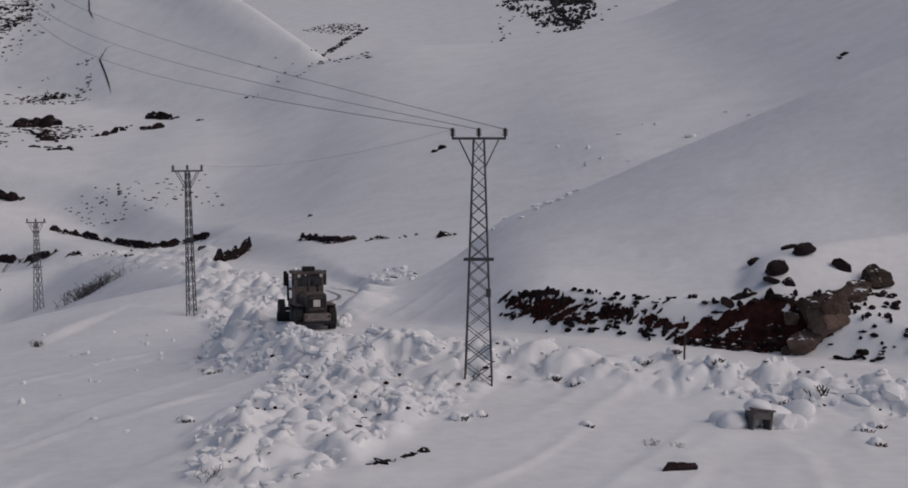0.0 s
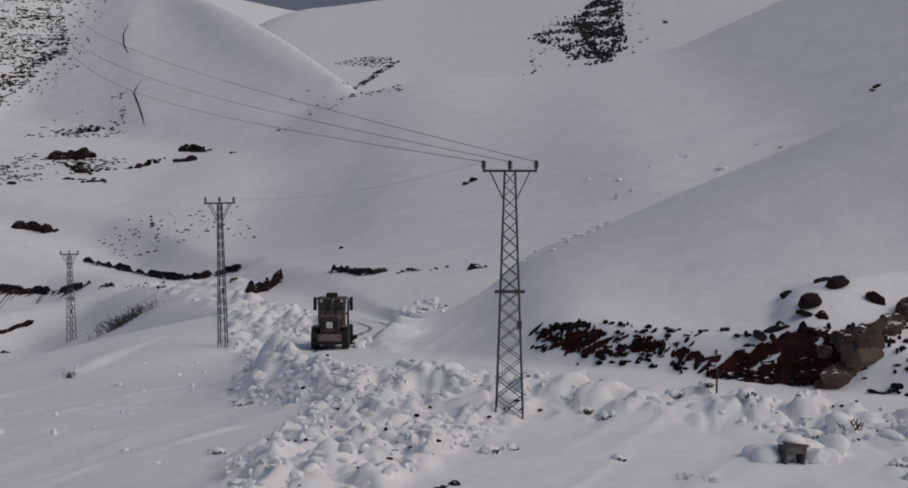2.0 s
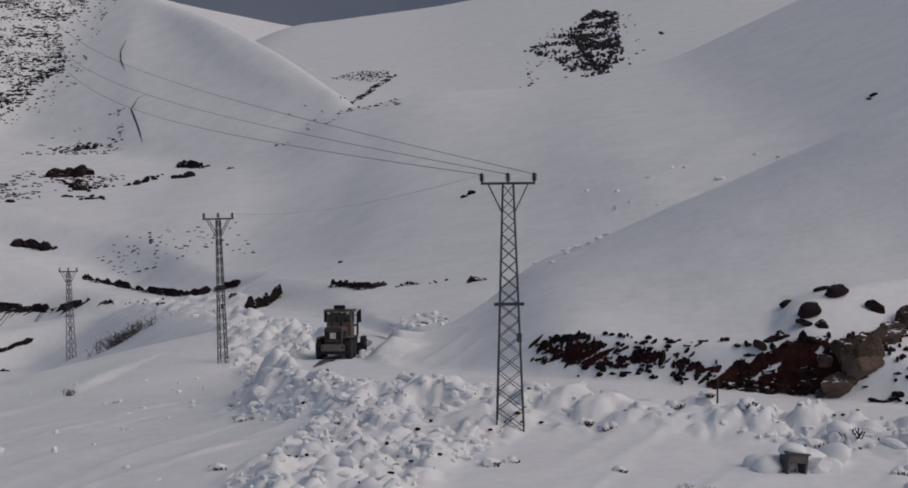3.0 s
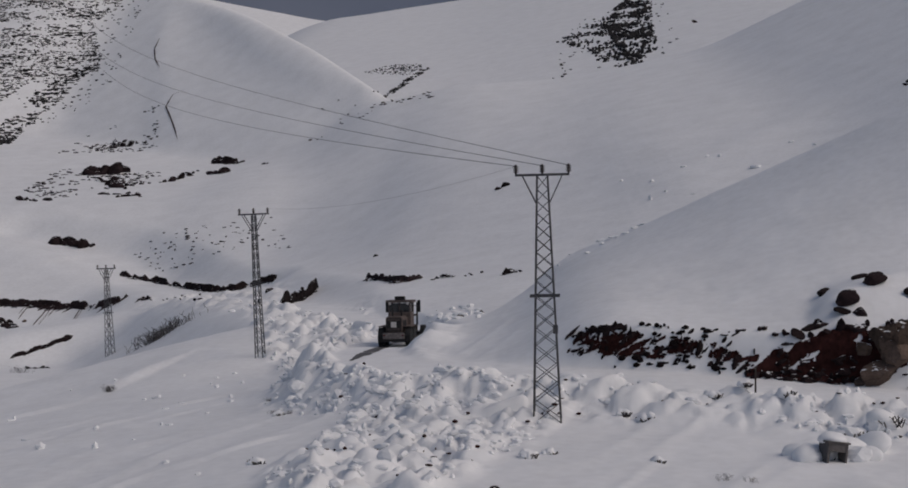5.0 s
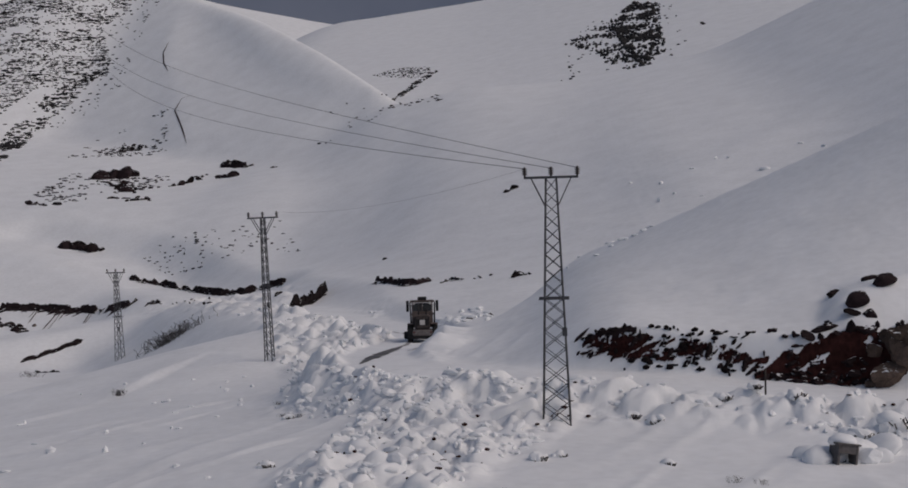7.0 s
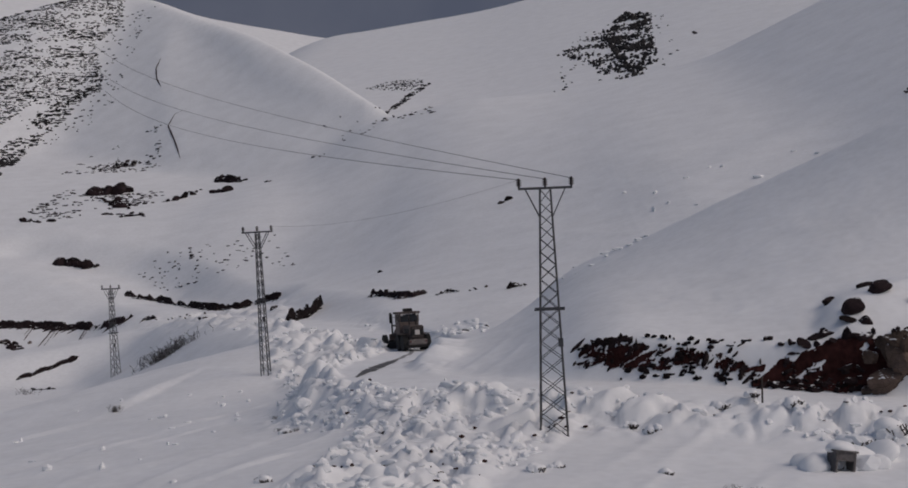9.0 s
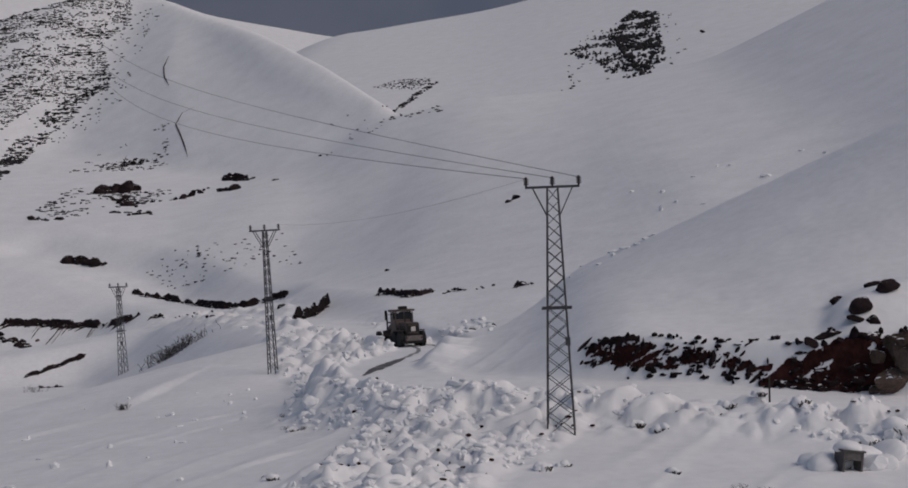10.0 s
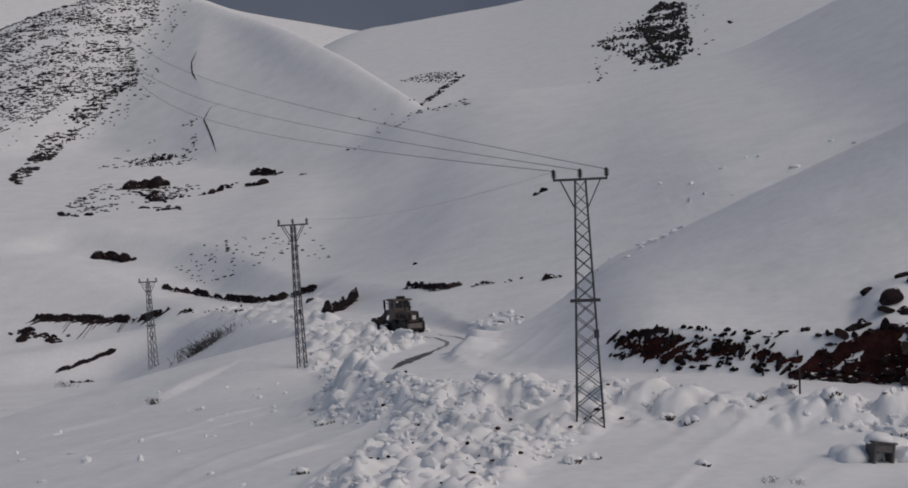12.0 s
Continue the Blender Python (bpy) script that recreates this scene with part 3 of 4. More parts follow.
def ledge(label, path, tall, deep, seed, bare=0.55, drip=0.8, pace=0.22, stones=0, stone=0.5):
    """A broken band of bare dark earth and rock that stands out of the snow along a line."""
    root = new("rock_outcrop")
    root.location = base = Vector((*path[len(path) // 2], height(*path[len(path) // 2])))
    tagged(root, label, "rock", "rock outcrops")
    steps = np.concatenate([[0], np.cumsum([math.dist(a, b) for a, b in zip(path, path[1:])])])
    s = np.arange(0, steps[-1], pace * tall)
    X, Y = np.interp(s, steps, [p[0] for p in path]), np.interp(s, steps, [p[1] for p in path])
    ends = np.minimum(1, 0.25 + np.minimum(s, steps[-1] - s) / (0.8 * tall))
    rise = (bare + 0.55 * grain(s, s * 0, 3.2 * tall, seed) + 0.30 * grain(s, s * 0, 0.9 * tall, seed + 1) + 0.18 * grain(s, s * 0, 0.35 * tall, seed + 2)) * ends
    low = np.maximum(0, 0.3 + 0.6 * grain(s, s * 0, 1.3 * tall, seed + 3) + 0.9 * grain(s, s * 0, 0.45 * tall, seed + 4)) * drip * deep
    rows = []
    for off, up in ((-1.0, -0.04), (-0.62, 0.34), (-0.3, 0.72), (0.0, 1.0), (0.35, 0.9), (0.9, -0.15)):
        jx, jy, jz = (0.16 * tall * grain(s + 40 * off, s * 0 + 9 * off, 0.5 * tall, seed + k) for k in (5, 6, 7))
        px = X + jx - (0.7 * low if off == -1 else 0)
        py = Y + off * deep + 0.6 * jy - (low if off == -1 else 0)
        g = ground(px, py)
        g0 = np.minimum(ground(X, Y), g + 0.5 * tall) if off in (-0.62, -0.3, 0.35) else g
        rows.append(np.stack([px, py, 0.5 * (g + g0) + tall * up * np.clip(rise, 0.05, 0.95) + jz * (0 < up < 1) + (0.05 if off == -1 else 0)], -1))
    shown = rise[:-1] + rise[1:] > 0.24
    bm, last = bmesh.new(), None
    for i in range(len(s)):
        if i < len(s) - 1 and shown[i]:
            if last is None:
                last = [bm.verts.new(Vector(r[i]) - base) for r in rows]
            here = [bm.verts.new(Vector(r[i + 1]) - base) for r in rows]
            for k in range(len(rows) - 1):
                bm.faces.new((last[k], here[k], here[k + 1], last[k + 1]))
            last = here
        elif last is not None:
            part("bare_ledge", bm, ROCK, root, "ragged dark ledge")
            bm, last = bmesh.new(), None
    bm.free()
    for _ in range(stones):
        q = random.uniform(0, steps[-1])
        r = stone * random.uniform(0.4, 1.1)
        drop(random.choice(DARK_ROCKS), "rock", float(np.interp(q, s, X)) + random.gauss(0, 0.4 * deep), float(np.interp(q, s, Y)) + random.gauss(-0.3, 0.8) * deep,
             (r * random.uniform(1.0, 1.8), r, r * random.uniform(0.5, 0.9)), 0.35, root, base, 35, random.uniform(0, 50))
    return root


def within(*corners):
    """Whether a place lies inside a plot of ground with these corners."""
    def inside(x, y):
        odd = False
        for (ax, ay), (bx, by) in zip(corners, corners[1:] + corners[:1]):
            if (ay > y) != (by > y) and x < ax + (y - ay) * (bx - ax) / (by - ay):
                odd = not odd
        return odd
    return inside


def streaked(plot, long, wide, turn, level, seed):
    """Stones that keep to the plot and gather in slanting streaks."""
    c, d = math.cos(radians(turn)), math.sin(radians(turn))

    def keep(x, y):
        if not plot(x, y):
            return False
        u, v = np.array([(c * x + d * y) / long]), np.array([(c * y - d * x) / wide])
        return float(fbm(u, v, 1.0, 3, seed)[0]) + random.Random(int(x * 97 + y * 31)).gauss(0, 0.25) > level
    return keep


def clumps(size, level, seed):
    return lambda x, y: float(fbm(np.array([x]), np.array([y]), size, 3, seed)[0]) + random.Random(int(x * 97 + y * 31)).uniform(-0.3, 0.3) > level


random.seed(11)
BANK = "dark broken rock in the snowy bank above the road"
def shards(root, path, count, size, spread, lean=35):
    """Thin upright splinters of rock that lean along the bank."""
    steps = np.concatenate([[0], np.cumsum([math.dist(a, b) for a, b in zip(path, path[1:])])])
    for k in range(count):
        q = (k + random.random()) / count * steps[-1]
        x, y = (float(np.interp(q, steps, [p[i] for p in path])) for i in (0, 1))
        r = size * random.uniform(0.5, 1.1) * random.choice((0.8, 1.0, 1.5))
        ob = drop(random.choice(DARK_ROCKS), "rock", x + random.gauss(0, 0.1), y + random.gauss(0, spread), (r * 0.55, r * 0.5, r * random.uniform(0.9, 1.5)), 0.3, root, root.location, 8, random.uniform(-20, 20))
        ob.rotation_euler.y = radians(random.gauss(lean, 14))


def bank(foot, top, across, bare, seed, count, size):
    """Dark broken earth with splinters of rock between a lower and an upper line."""
    root = new("rock_outcrop")
    root.location = (*foot[0], height(*foot[0]))
    tagged(root, BANK, "rock", "rock outcrops")
    earth_patch(root, foot, top, across, 56, bare, seed, 0.1)
    shards(root, [((ax + bx) / 2, (ay + by) / 2) for (ax, ay), (bx, by) in zip(foot, top)], count, size, 0.28)
    return root


bank([(2.7, 79.3), (3.4, 79.0), (4.6, 78.5)], [(2.9, 80.0), (3.7, 79.8), (4.7, 79.0)], 70, 0.05, 301, 18, 0.36)
bank([(4.3, 78.5), (5.1, 78.2), (6.0, 77.75), (7.0, 77.3), (7.9, 76.95)], [(4.5, 79.1), (5.5, 78.8), (6.4, 78.4), (7.2, 78.0), (8.0, 77.6)], 120, 0.5, 320, 16, 0.38)
bank([(7.9, 77.0), (9.1, 76.55), (9.9, 76.3)], [(8.0, 77.5), (9.2, 77.15), (10.0, 76.9)], 70, 0.22, 340, 15, 0.36)
bank([(10.0, 76.3), (10.6, 76.0), (11.6, 75.5), (12.4, 75.0)], [(10.1, 76.8), (10.7, 76.6), (11.7, 76.0), (12.5, 75.4)], 80, 0.05, 360, 18, 0.3)
ledge("small broken stones along the top of the bank", [(3.0, 80.1), (5.0, 79.3), (7.5, 78.4), (10, 77.4), (12.4, 76.7)], 0.22, 0.25, 380, -0.1, 1.0, 0.35, 16, 0.22)


def boulder_pile(label, spots):
    """Large boulders leaning on one another: place, width, height, lift."""
    x0, y0 = spots[0][:2]
    root = new("rock_outcrop")
    root.location = base = Vector((x0, y0, height(x0, y0)))
    tagged(root, label, "rock", "rock outcrops")
    for k, (x, y, w, h, lift) in enumerate(spots):
        drop(BROWN_ROCKS[k % len(BROWN_ROCKS)], "rock", x, y, (w, w * 0.7, h), 0.3, root, base, 14, random.uniform(-35, 35), lift)
    return root


FACE = "bare dark earth face with patches of snow below a knoll"
face = outcrop(FACE, [(12.8, 74.9), (14.4, 74.4), (16.0, 74.0), (17.4, 73.6)], 60, 0.36, 0.4, 0.7, 1.4, 0.0, 0.25)
earth_patch(face, [(11.2, 75.5), (12.7, 74.65), (14.4, 73.8), (16.2, 73.3), (17.4, 73.1), (18.8, 72.6), (20.6, 72.2)],
            [(11.3, 75.8), (13.1, 75.7), (14.6, 75.5), (15.9, 75.4), (17.0, 75.2), (18.4, 74.9), (20.8, 74.6)], 240, 100, 0.5, 81, 0.08)
boulder_pile("weathered brown boulders stacked in the earth face", [(18.5, 73.0, 1.9, 1.5, 0), (19.6, 73.0, 2.3, 2.0, 0.1), (20.4, 73.2, 1.5, 1.9, 0.1), (19.1, 73.7, 1.8, 1.4, 0.1), (18.0, 73.9, 1.2, 0.9, 0), (20.1, 74.0, 1.6, 1.1, 0.1), (17.6, 73.1, 0.8, 0.6, 0)])
boulder_pile("grey-brown boulders on the shoulder of the knoll", [(21.6, 75.0, 2.0, 1.5, 0), (23.2, 76.6, 1.9, 1.2, 0), (22.3, 75.9, 1.5, 0.9, 0), (20.8, 75.3, 1.3, 0.6, 0)])
outcrop("dark rock and scree at the end of the bank", [(23.2, 71.2), (24.0, 71.8), (24.6, 72.6), (25.5, 71.4), (27, 70.6)], 32, 0.42, 0.4, 0.7, 1.4, 0.15, earth=(0.9, 1.2, 0.1))
outcrop("small stones at the foot of the earth face", [(20.1, 71.9), (20.8, 71.8), (22.4, 71.4)], 14, 0.34, 0.2, 0.6)
for bx, by, bw, bh in ((17.3, 80.2, 0.65, 0.35), (17.1, 79.9, 0.5, 0.25), (17.9, 77.3, 1.35, 0.75), (19.8, 79.1, 1.35, 0.6), (19.6, 81.0, 0.8, 0.3), (21.8, 77.8, 1.05, 0.65), (17.5, 76.5, 1.0, 0.35), (18.3, 76.2, 1.1, 0.45),
                       (14.9, 75.5, 0.7, 0.6), (15.5, 76.0, 1.1, 0.35), (16.3, 76.1, 1.1, 0.3), (17.1, 75.1, 1.0, 0.8), (17.8, 74.8, 1.0, 0.5), (15.5, 75.3, 0.5, 0.3), (16.4, 75.2, 0.5, 0.3)):
    ob = drop(random.choice(DARK_ROCKS), "boulder", bx, by, (bw * 0.95, bw * 0.6, bh * 0.95), 0.32, turn=random.uniform(-15, 30), tilt=12)
    tagged(ob, "dark boulder lying in the snow on the knoll", "rock", "boulders on the knoll")
ledge("long dark earth bank above the far road", [(-73.7, 251.0), (-68.7, 248.3), (-64.7, 247.0), (-58.1, 234.9), (-53.5, 227.7), (-49.5, 222.7), (-45.2, 220.2), (-43.4, 221.2)], 1.15, 0.9, 420, 0.72, 0.6, 0.16, 20, 0.5)
ledge("dark earth bank above the far road", [(-43.0, 221.4), (-41.6, 220.9), (-40.1, 220.2), (-38.3, 219.0)], 1.0, 0.9, 440, 0.85, 0.6, 0.14, 4, 0.45)
ledge("dark rock by the bend of the far road", [(-28.6, 166.1), (-28.0, 169.2), (-27.8, 176.9), (-26.9, 184.7)], 1.75, 1.6, 466, 1.0, 0.9, 0.07, 12, 0.6)
outcrop("small dark rock by the bend of the far road", [(-35.6, 196.6), (-35.1, 197.4)], 5, 0.65, 0.3, 0.8, 1.2)
ledge("dark earth bank above the lower road", [(-90.1, 232.6), (-86.0, 232.3), (-82.0, 231.9), (-78.7, 231.0), (-74.4, 229.8), (-71.5, 227.3)], 1.1, 0.9, 480, 0.62, 1.5, 0.12, 14, 0.5)
ledge("dark earth bank above the lower road", [(-70.9, 227.2), (-67.4, 224.2), (-64.6, 222.1), (-63.4, 223.2)], 0.95, 0.8, 500, 0.65, 1.4, 0.12, 7, 0.45)
ledge("dark earth edge near the bend of the road", [(-60.8, 218.8), (-60.1, 219.7), (-58.6, 218.9)], 0.6, 0.5, 510, 0.5, 0.9, 0.16, 3, 0.4)
outcrop("dark rubble on the slope of the lower road", [(-90, 226), (-86, 225), (-80, 221)], 46, 0.85, 1.3, 0.7, 1.4, 0.1)
outcrop("small dark stones along the bend of the road", [(-58.3, 218.8), (-55.8, 217.9), (-48.2, 198.0), (-41.8, 184.6)], 22, 0.4, 0.7, 0.7, 1.4)
ledge("thin dark edge below the lower road", [(-71.4, 192.2), (-70.1, 193.4), (-68.4, 195.5), (-66.6, 197.5), (-64.8, 198.7)], 0.62, 0.6, 520, 0.38, 0.9, 0.16, 9, 0.4)
outcrop("low dark weeds and stones below the lower road", [(-68.0, 187.4), (-66.4, 187.2), (-64.6, 187.6)], 14, 0.4, 0.4, 0.6, 1.6)
SLOPE = "line of dark rock on the smooth slope"
ledge(SLOPE, [(-19.5, 177.2), (-16.9, 171.4), (-14.6, 165.5), (-13.1, 164.4), (-11.6, 167.1)], 0.85, 0.8, 561, 0.55, 0.8, 0.14, 6, 0.4)
ledge(SLOPE, [(-10.3, 161.6), (-9.3, 164.2), (-6.8, 160.9), (-4.8, 161.7), (-3.7, 161.3)], 0.6, 0.6, 584, 0.2, 0.8, 0.18, 8, 0.4)
ledge(SLOPE, [(-1.9, 156.2), (-0.7, 156.3), (0.8, 156.4)], 0.8, 0.8, 600, 0.85, 0.5, 0.14, 3, 0.4)
HILL = "dark crag standing out of the snowy hill"
outcrop(HILL, [(-104.4, 335.0), (-102.4, 335.6), (-100.4, 336.4), (-98.2, 339.4), (-97.2, 342.6)], 20, 2.3, 0.6, 1.0, 1.3, 0.05, 0.3, tilt=50)
outcrop(HILL, [(-96.6, 327), (-93, 319), (-89.4, 313)], 24, 1.35, 1.4, 0.8, 1.3, 0.05, tilt=45)
outcrop(HILL, [(-92, 306), (-87, 302), (-83, 299)], 12, 1.1, 1.4, 0.7, 1.4, 0.05, tilt=45)
ledge(HILL, [(-113.4, 386.4), (-110.5, 386.8), (-106.6, 387)], 1.7, 1.6, 660, 0.6, 0.6, 0.12, 9, 1.1)
ledge(HILL, [(-77.2, 351.6), (-74.3, 349.6), (-71.5, 347), (-68.2, 344.4)], 1.9, 1.6, 680, 0.65, 0.4, 0.1, 9, 1.1)
outcrop(HILL, [(-72.4, 329.4), (-70.4, 328.6)], 8, 1.4, 0.6, 0.8, 1.2, 0.05, tilt=45)
outcrop(HILL, [(-81, 320), (-79.3, 325), (-77.6, 336)], 14, 1.1, 0.9, 0.7, 1.4, tilt=45)
outcrop(HILL, [(-61.6, 332), (-58.6, 333)], 4, 0.8, 0.7, 0.6, 1.6, tilt=30)
outcrop(HILL, [(-91.6, 272.8), (-89.4, 271.8), (-86.6, 270.6), (-84.4, 270.2)], 14, 1.7, 0.4, 1.0, 1.4, 0.05, 0.25, tilt=30)
outcrop(HILL, [(-108.5, 298.4), (-105, 296.8), (-102, 296)], 14, 0.9, 0.8, 0.8, 1.5, tilt=45)
for bx, by, br in ((59.7, 215.8, 0.8), (58.9, 214.6, 0.5), (-3.1, 229.2, 0.8), (-2.0, 230.4, 0.8), (-21.0, 203.8, 0.4), (65.4, 510.7, 1.3), (-5.4, 126.5, 0.35), (-3.6, 127.0, 0.4)):
    ob = drop(random.choice(DARK_ROCKS), "boulder", bx, by, (br * 1.7, br, br * 0.8), 0.25, turn=random.uniform(-20, 20))
    tagged(ob, "lone dark boulder on the smooth snow slope", "rock", "lone boulders")
mass = within((-240, 560), (-171.1, 530), (-146.0, 528), (-138.0, 490), (-144.9, 478.6), (-135.6, 455.8), (-133.3, 443.8), (-141.1, 437.7), (-152.7, 435.9), (-158.2, 419.2), (-176, 404), (-260, 440))
tail = within((-133.5, 453), (-138.3, 440.9), (-142.7, 424.4), (-147.2, 408.2), (-135.1, 343.7), (-141.4, 354.1), (-154.5, 408.2), (-149.2, 430.5), (-145.2, 442.0))
BOX = [(-215, 400), (-130, 400), (-130, 526), (-215, 526)]
scatter("scree", "dark scree and ledges streaking the snowy hill", BOX, 8600, 1.15, 0.34, 5, streaked(mass, 7, 3, 24, -0.22, 41), mat=ROCK_FAR, up=0.8, lean=0.4)
scatter("scree", "broken dark ledges across the rocky hill", BOX, 520, 3.0, 0.6, 6, streaked(mass, 12, 3, 24, 0.35, 48), mat=ROCK_FAR, up=0.8, lean=0.4)
scatter("scree", "dark scree in a slanting strip on the hill", [(-156, 342), (-130, 342), (-130, 456), (-156, 456)], 620, 1.6, 0.55, 7, streaked(tail, 8, 4, 60, -0.1, 42), mat=ROCK_FAR, up=0.8, lean=0.4)
peak = within((16.4, 540), (33.6, 575), (50, 634), (58.9, 605), (51.2, 520), (47.5, 469), (36.0, 430), (29.5, 459), (26.0, 499))
heart = within((34, 560), (50, 630), (58, 602), (51, 525), (46, 475), (37, 440), (36, 500))
PEAK = [(14, 425), (62, 425), (62, 640), (14, 640)]
scatter("scree", "dark broken ledges high on the mountain", PEAK, 1000, 1.3, 0.9, 8, streaked(peak, 6, 9, 60, -0.1, 43), mat=ROCK_FAR, up=0.9, lean=0.6)
scatter("scree", "large dark ledges high on the mountain", PEAK, 420, 2.6, 1.6, 9, streaked(heart, 6, 10, 60, 0.1, 49), mat=ROCK_FAR, up=0.9, lean=0.7)
gully = within((-60, 552), (-50.6, 563), (-36, 553), (-36.4, 522), (-45, 530))
scatter("scree", "faint stones in the gully between two hills", [(-62, 520), (-34, 520), (-34, 565), (-62, 565)], 190, 1.1, 0.5, 10, gully, mat=ROCK_FAR, up=0.7, lean=0.4)
scatter("scree", "thin line of stones at the foot of the gully", [(-46, 476), (-44, 474), (-33, 535), (-36, 537)], 70, 2.0, 0.8, 11, mat=ROCK_FAR, up=0.7, lean=0.6)
scatter("stones", "small stones showing through the snow above the road", [(-76, 268), (-46, 268), (-40, 244), (-66, 252)], 110, 0.75, 0.5, 12, up=0.4)
scatter("stones", "small stones on the snowy shelf below the hill", [(-110, 298), (-84, 304), (-86, 338), (-114, 345)], 240, 1.2, 0.6, 13, clumps(10, 0.05, 44))
scatter("stones", "small stones on the snowy hill foot", [(-124, 372), (-98, 378), (-104, 406), (-126, 402)], 150, 1.2, 0.6, 14, clumps(10, -0.05, 45))
scatter("stones", "small stones along the foot of the shoulder", [(-52, 345), (-20, 345), (-20, 372), (-52, 368)], 50, 1.2, 0.6, 15)
scatter("stones", "small stones in the bank above the road", [(2.2, 80.4), (13, 76.4), (12.4, 74.9), (2.0, 79.0)], 80, 0.42, 0.26, 16, clumps(2, 0.0, 46), up=0.9)
scatter("stones", "small stones on the snowy knoll", [(12, 77), (27, 77), (27, 70.5), (14, 74)], 150, 0.45, 0.3, 17, clumps(2.4, 0.05, 47), up=0.8)


# ---- pushed-out snow ----
def heaps():
    rng = random.Random(21)
    made, tries = 0, 0
    while made < 290 and tries < 20000:
        tries += 1
        x, y = rng.uniform(-28, 24), rng.uniform(46, 128)
        m = float(debris(np.array([x]), np.array([y]))[0])
        if m < 0.5 or float(fbm(np.array([x]), np.array([y]), 5, 2, 61)[0]) < -0.25 or rng.random() > 75 / y * (1.3 if x < 1 else 0.35):
            continue
        r = rng.uniform(0.28, 0.55) if rng.random() < 0.85 else rng.uniform(0.6, 0.95)
        ob = drop(rng.choice(SNOW_CHUNKS), "snow_block", x, y, (r * rng.uniform(1.0, 1.9), r * rng.uniform(0.8, 1.3), r * rng.uniform(0.45, 0.85)), 0.46, tilt=30)
        tagged(ob, "broken block of pushed-out snow on the heap", "snow block", "blocks of pushed-out snow")
        made += 1


heaps()
in_heap = lambda x, y: float(debris(np.array([x]), np.array([y]))[0]) > 0.35
patchy = clumps(4, 0.0, 62)
in_patch = lambda x, y: in_heap(x, y) and patchy(x, y)
scatter("snow_rubble", "small broken snow rubble pushed off the road", [(-14, 48), (2, 48), (2, 80), (-16, 80)], 420, 0.5, 0.36, 31, in_patch, SNOW_BROKEN, category="snow rubble", up=0.7, sink=0.45)
scatter("snow_rubble", "small broken snow rubble along the road edge", [(0, 62), (26, 56), (26, 70), (0, 78)], 170, 0.5, 0.36, 32, in_patch, SNOW_BROKEN, category="snow rubble", up=0.7, sink=0.45)
scatter("snow_rubble", "small broken snow rubble beside the bend", [(-36, 80), (-6, 80), (-12, 170), (-44, 170)], 380, 0.6, 0.45, 33, in_patch, SNOW_BROKEN, category="snow rubble", up=0.7, sink=0.45)
scatter("snow_rubble", "clods of snow beside the cleared road", [(-8, 126), (-3, 122), (-4, 136), (-10, 138)], 34, 1.0, 0.8, 34, mat=SNOW_BROKEN, category="snow rubble", up=0.5, sink=0.45)
scatter("snow_rubble", "rolled lumps of snow on the smooth slope", [(-32, 62), (-14, 62), (-20, 112), (-38, 112)], 34, 0.5, 0.35, 35, mat=SNOW_BROKEN, category="snow rubble", up=0.7)
# Dark lumps added to accent the shade in the heaps' crevices.
scatter("stones", "small dark lumps accenting shaded crevices in the pushed-out snow", [(-14, 48), (2, 48), (2, 80), (-16, 80)], 60, 0.3, 0.2, 36, in_heap, EARTH_AND_SHADE)
scatter("stones", "small dark lumps accenting shaded crevices along the road edge", [(0, 62), (26, 56), (26, 70), (0, 78)], 30, 0.3, 0.2, 37, in_heap, EARTH_AND_SHADE)
outcrop("flat dark rock showing through smooth snow", [(-3.2, 51.0), (-2.2, 51.8), (-1.2, 53.2)], 12, 0.3, 0.12, 0.4, 1.8)
scatter("scree", "thin scattered scree round the edge of the rocky hill", [(-180, 395), (-126, 425), (-128, 500), (-190, 500)], 420, 1.1, 0.45, 38, mat=ROCK_FAR, up=0.8)
scatter("scree", "thin scattered ledges round the mountain rocks", [(12, 450), (54, 450), (64, 600), (22, 590)], 110, 1.2, 0.6, 39, mat=ROCK_FAR, up=0.8)
scatter("snow_rubble", "rolled snow balls on the smooth mountain slope", [(18, 180), (42, 180), (44, 212), (14, 210)], 16, 1.3, 0.9, 40, mat=SNOW_BROKEN, category="snow rubble", up=0.5)
scatter("snow_rubble", "crumbled snow along the edge of the spur", [(2, 106), (30, 115), (31, 118), (2, 110)], 46, 0.8, 0.5, 44, mat=SNOW_BROKEN, category="snow rubble", up=0.45, sink=0.4)


# ---- cables, post, shrubs, culvert ----
CABLE = material("dull_cable", (0.06, 0.06, 0.07), 0.6, 0.4, scale=4, bump=0.0)
CONCRETE = material("weathered_concrete", (0.11, 0.10, 0.10), 0.85, scale=5, contrast=0.4, bump=0.4)
DARK_WOOD_AND_SHADE = material("dark_weathered_wood_and_shade", (0.045, 0.035, 0.03), 0.85, scale=12, contrast=0.5, bump=0.4)
TWIG = material("bare_twigs", (0.055, 0.047, 0.044), 0.9, scale=9, contrast=0.4, bump=0.2)
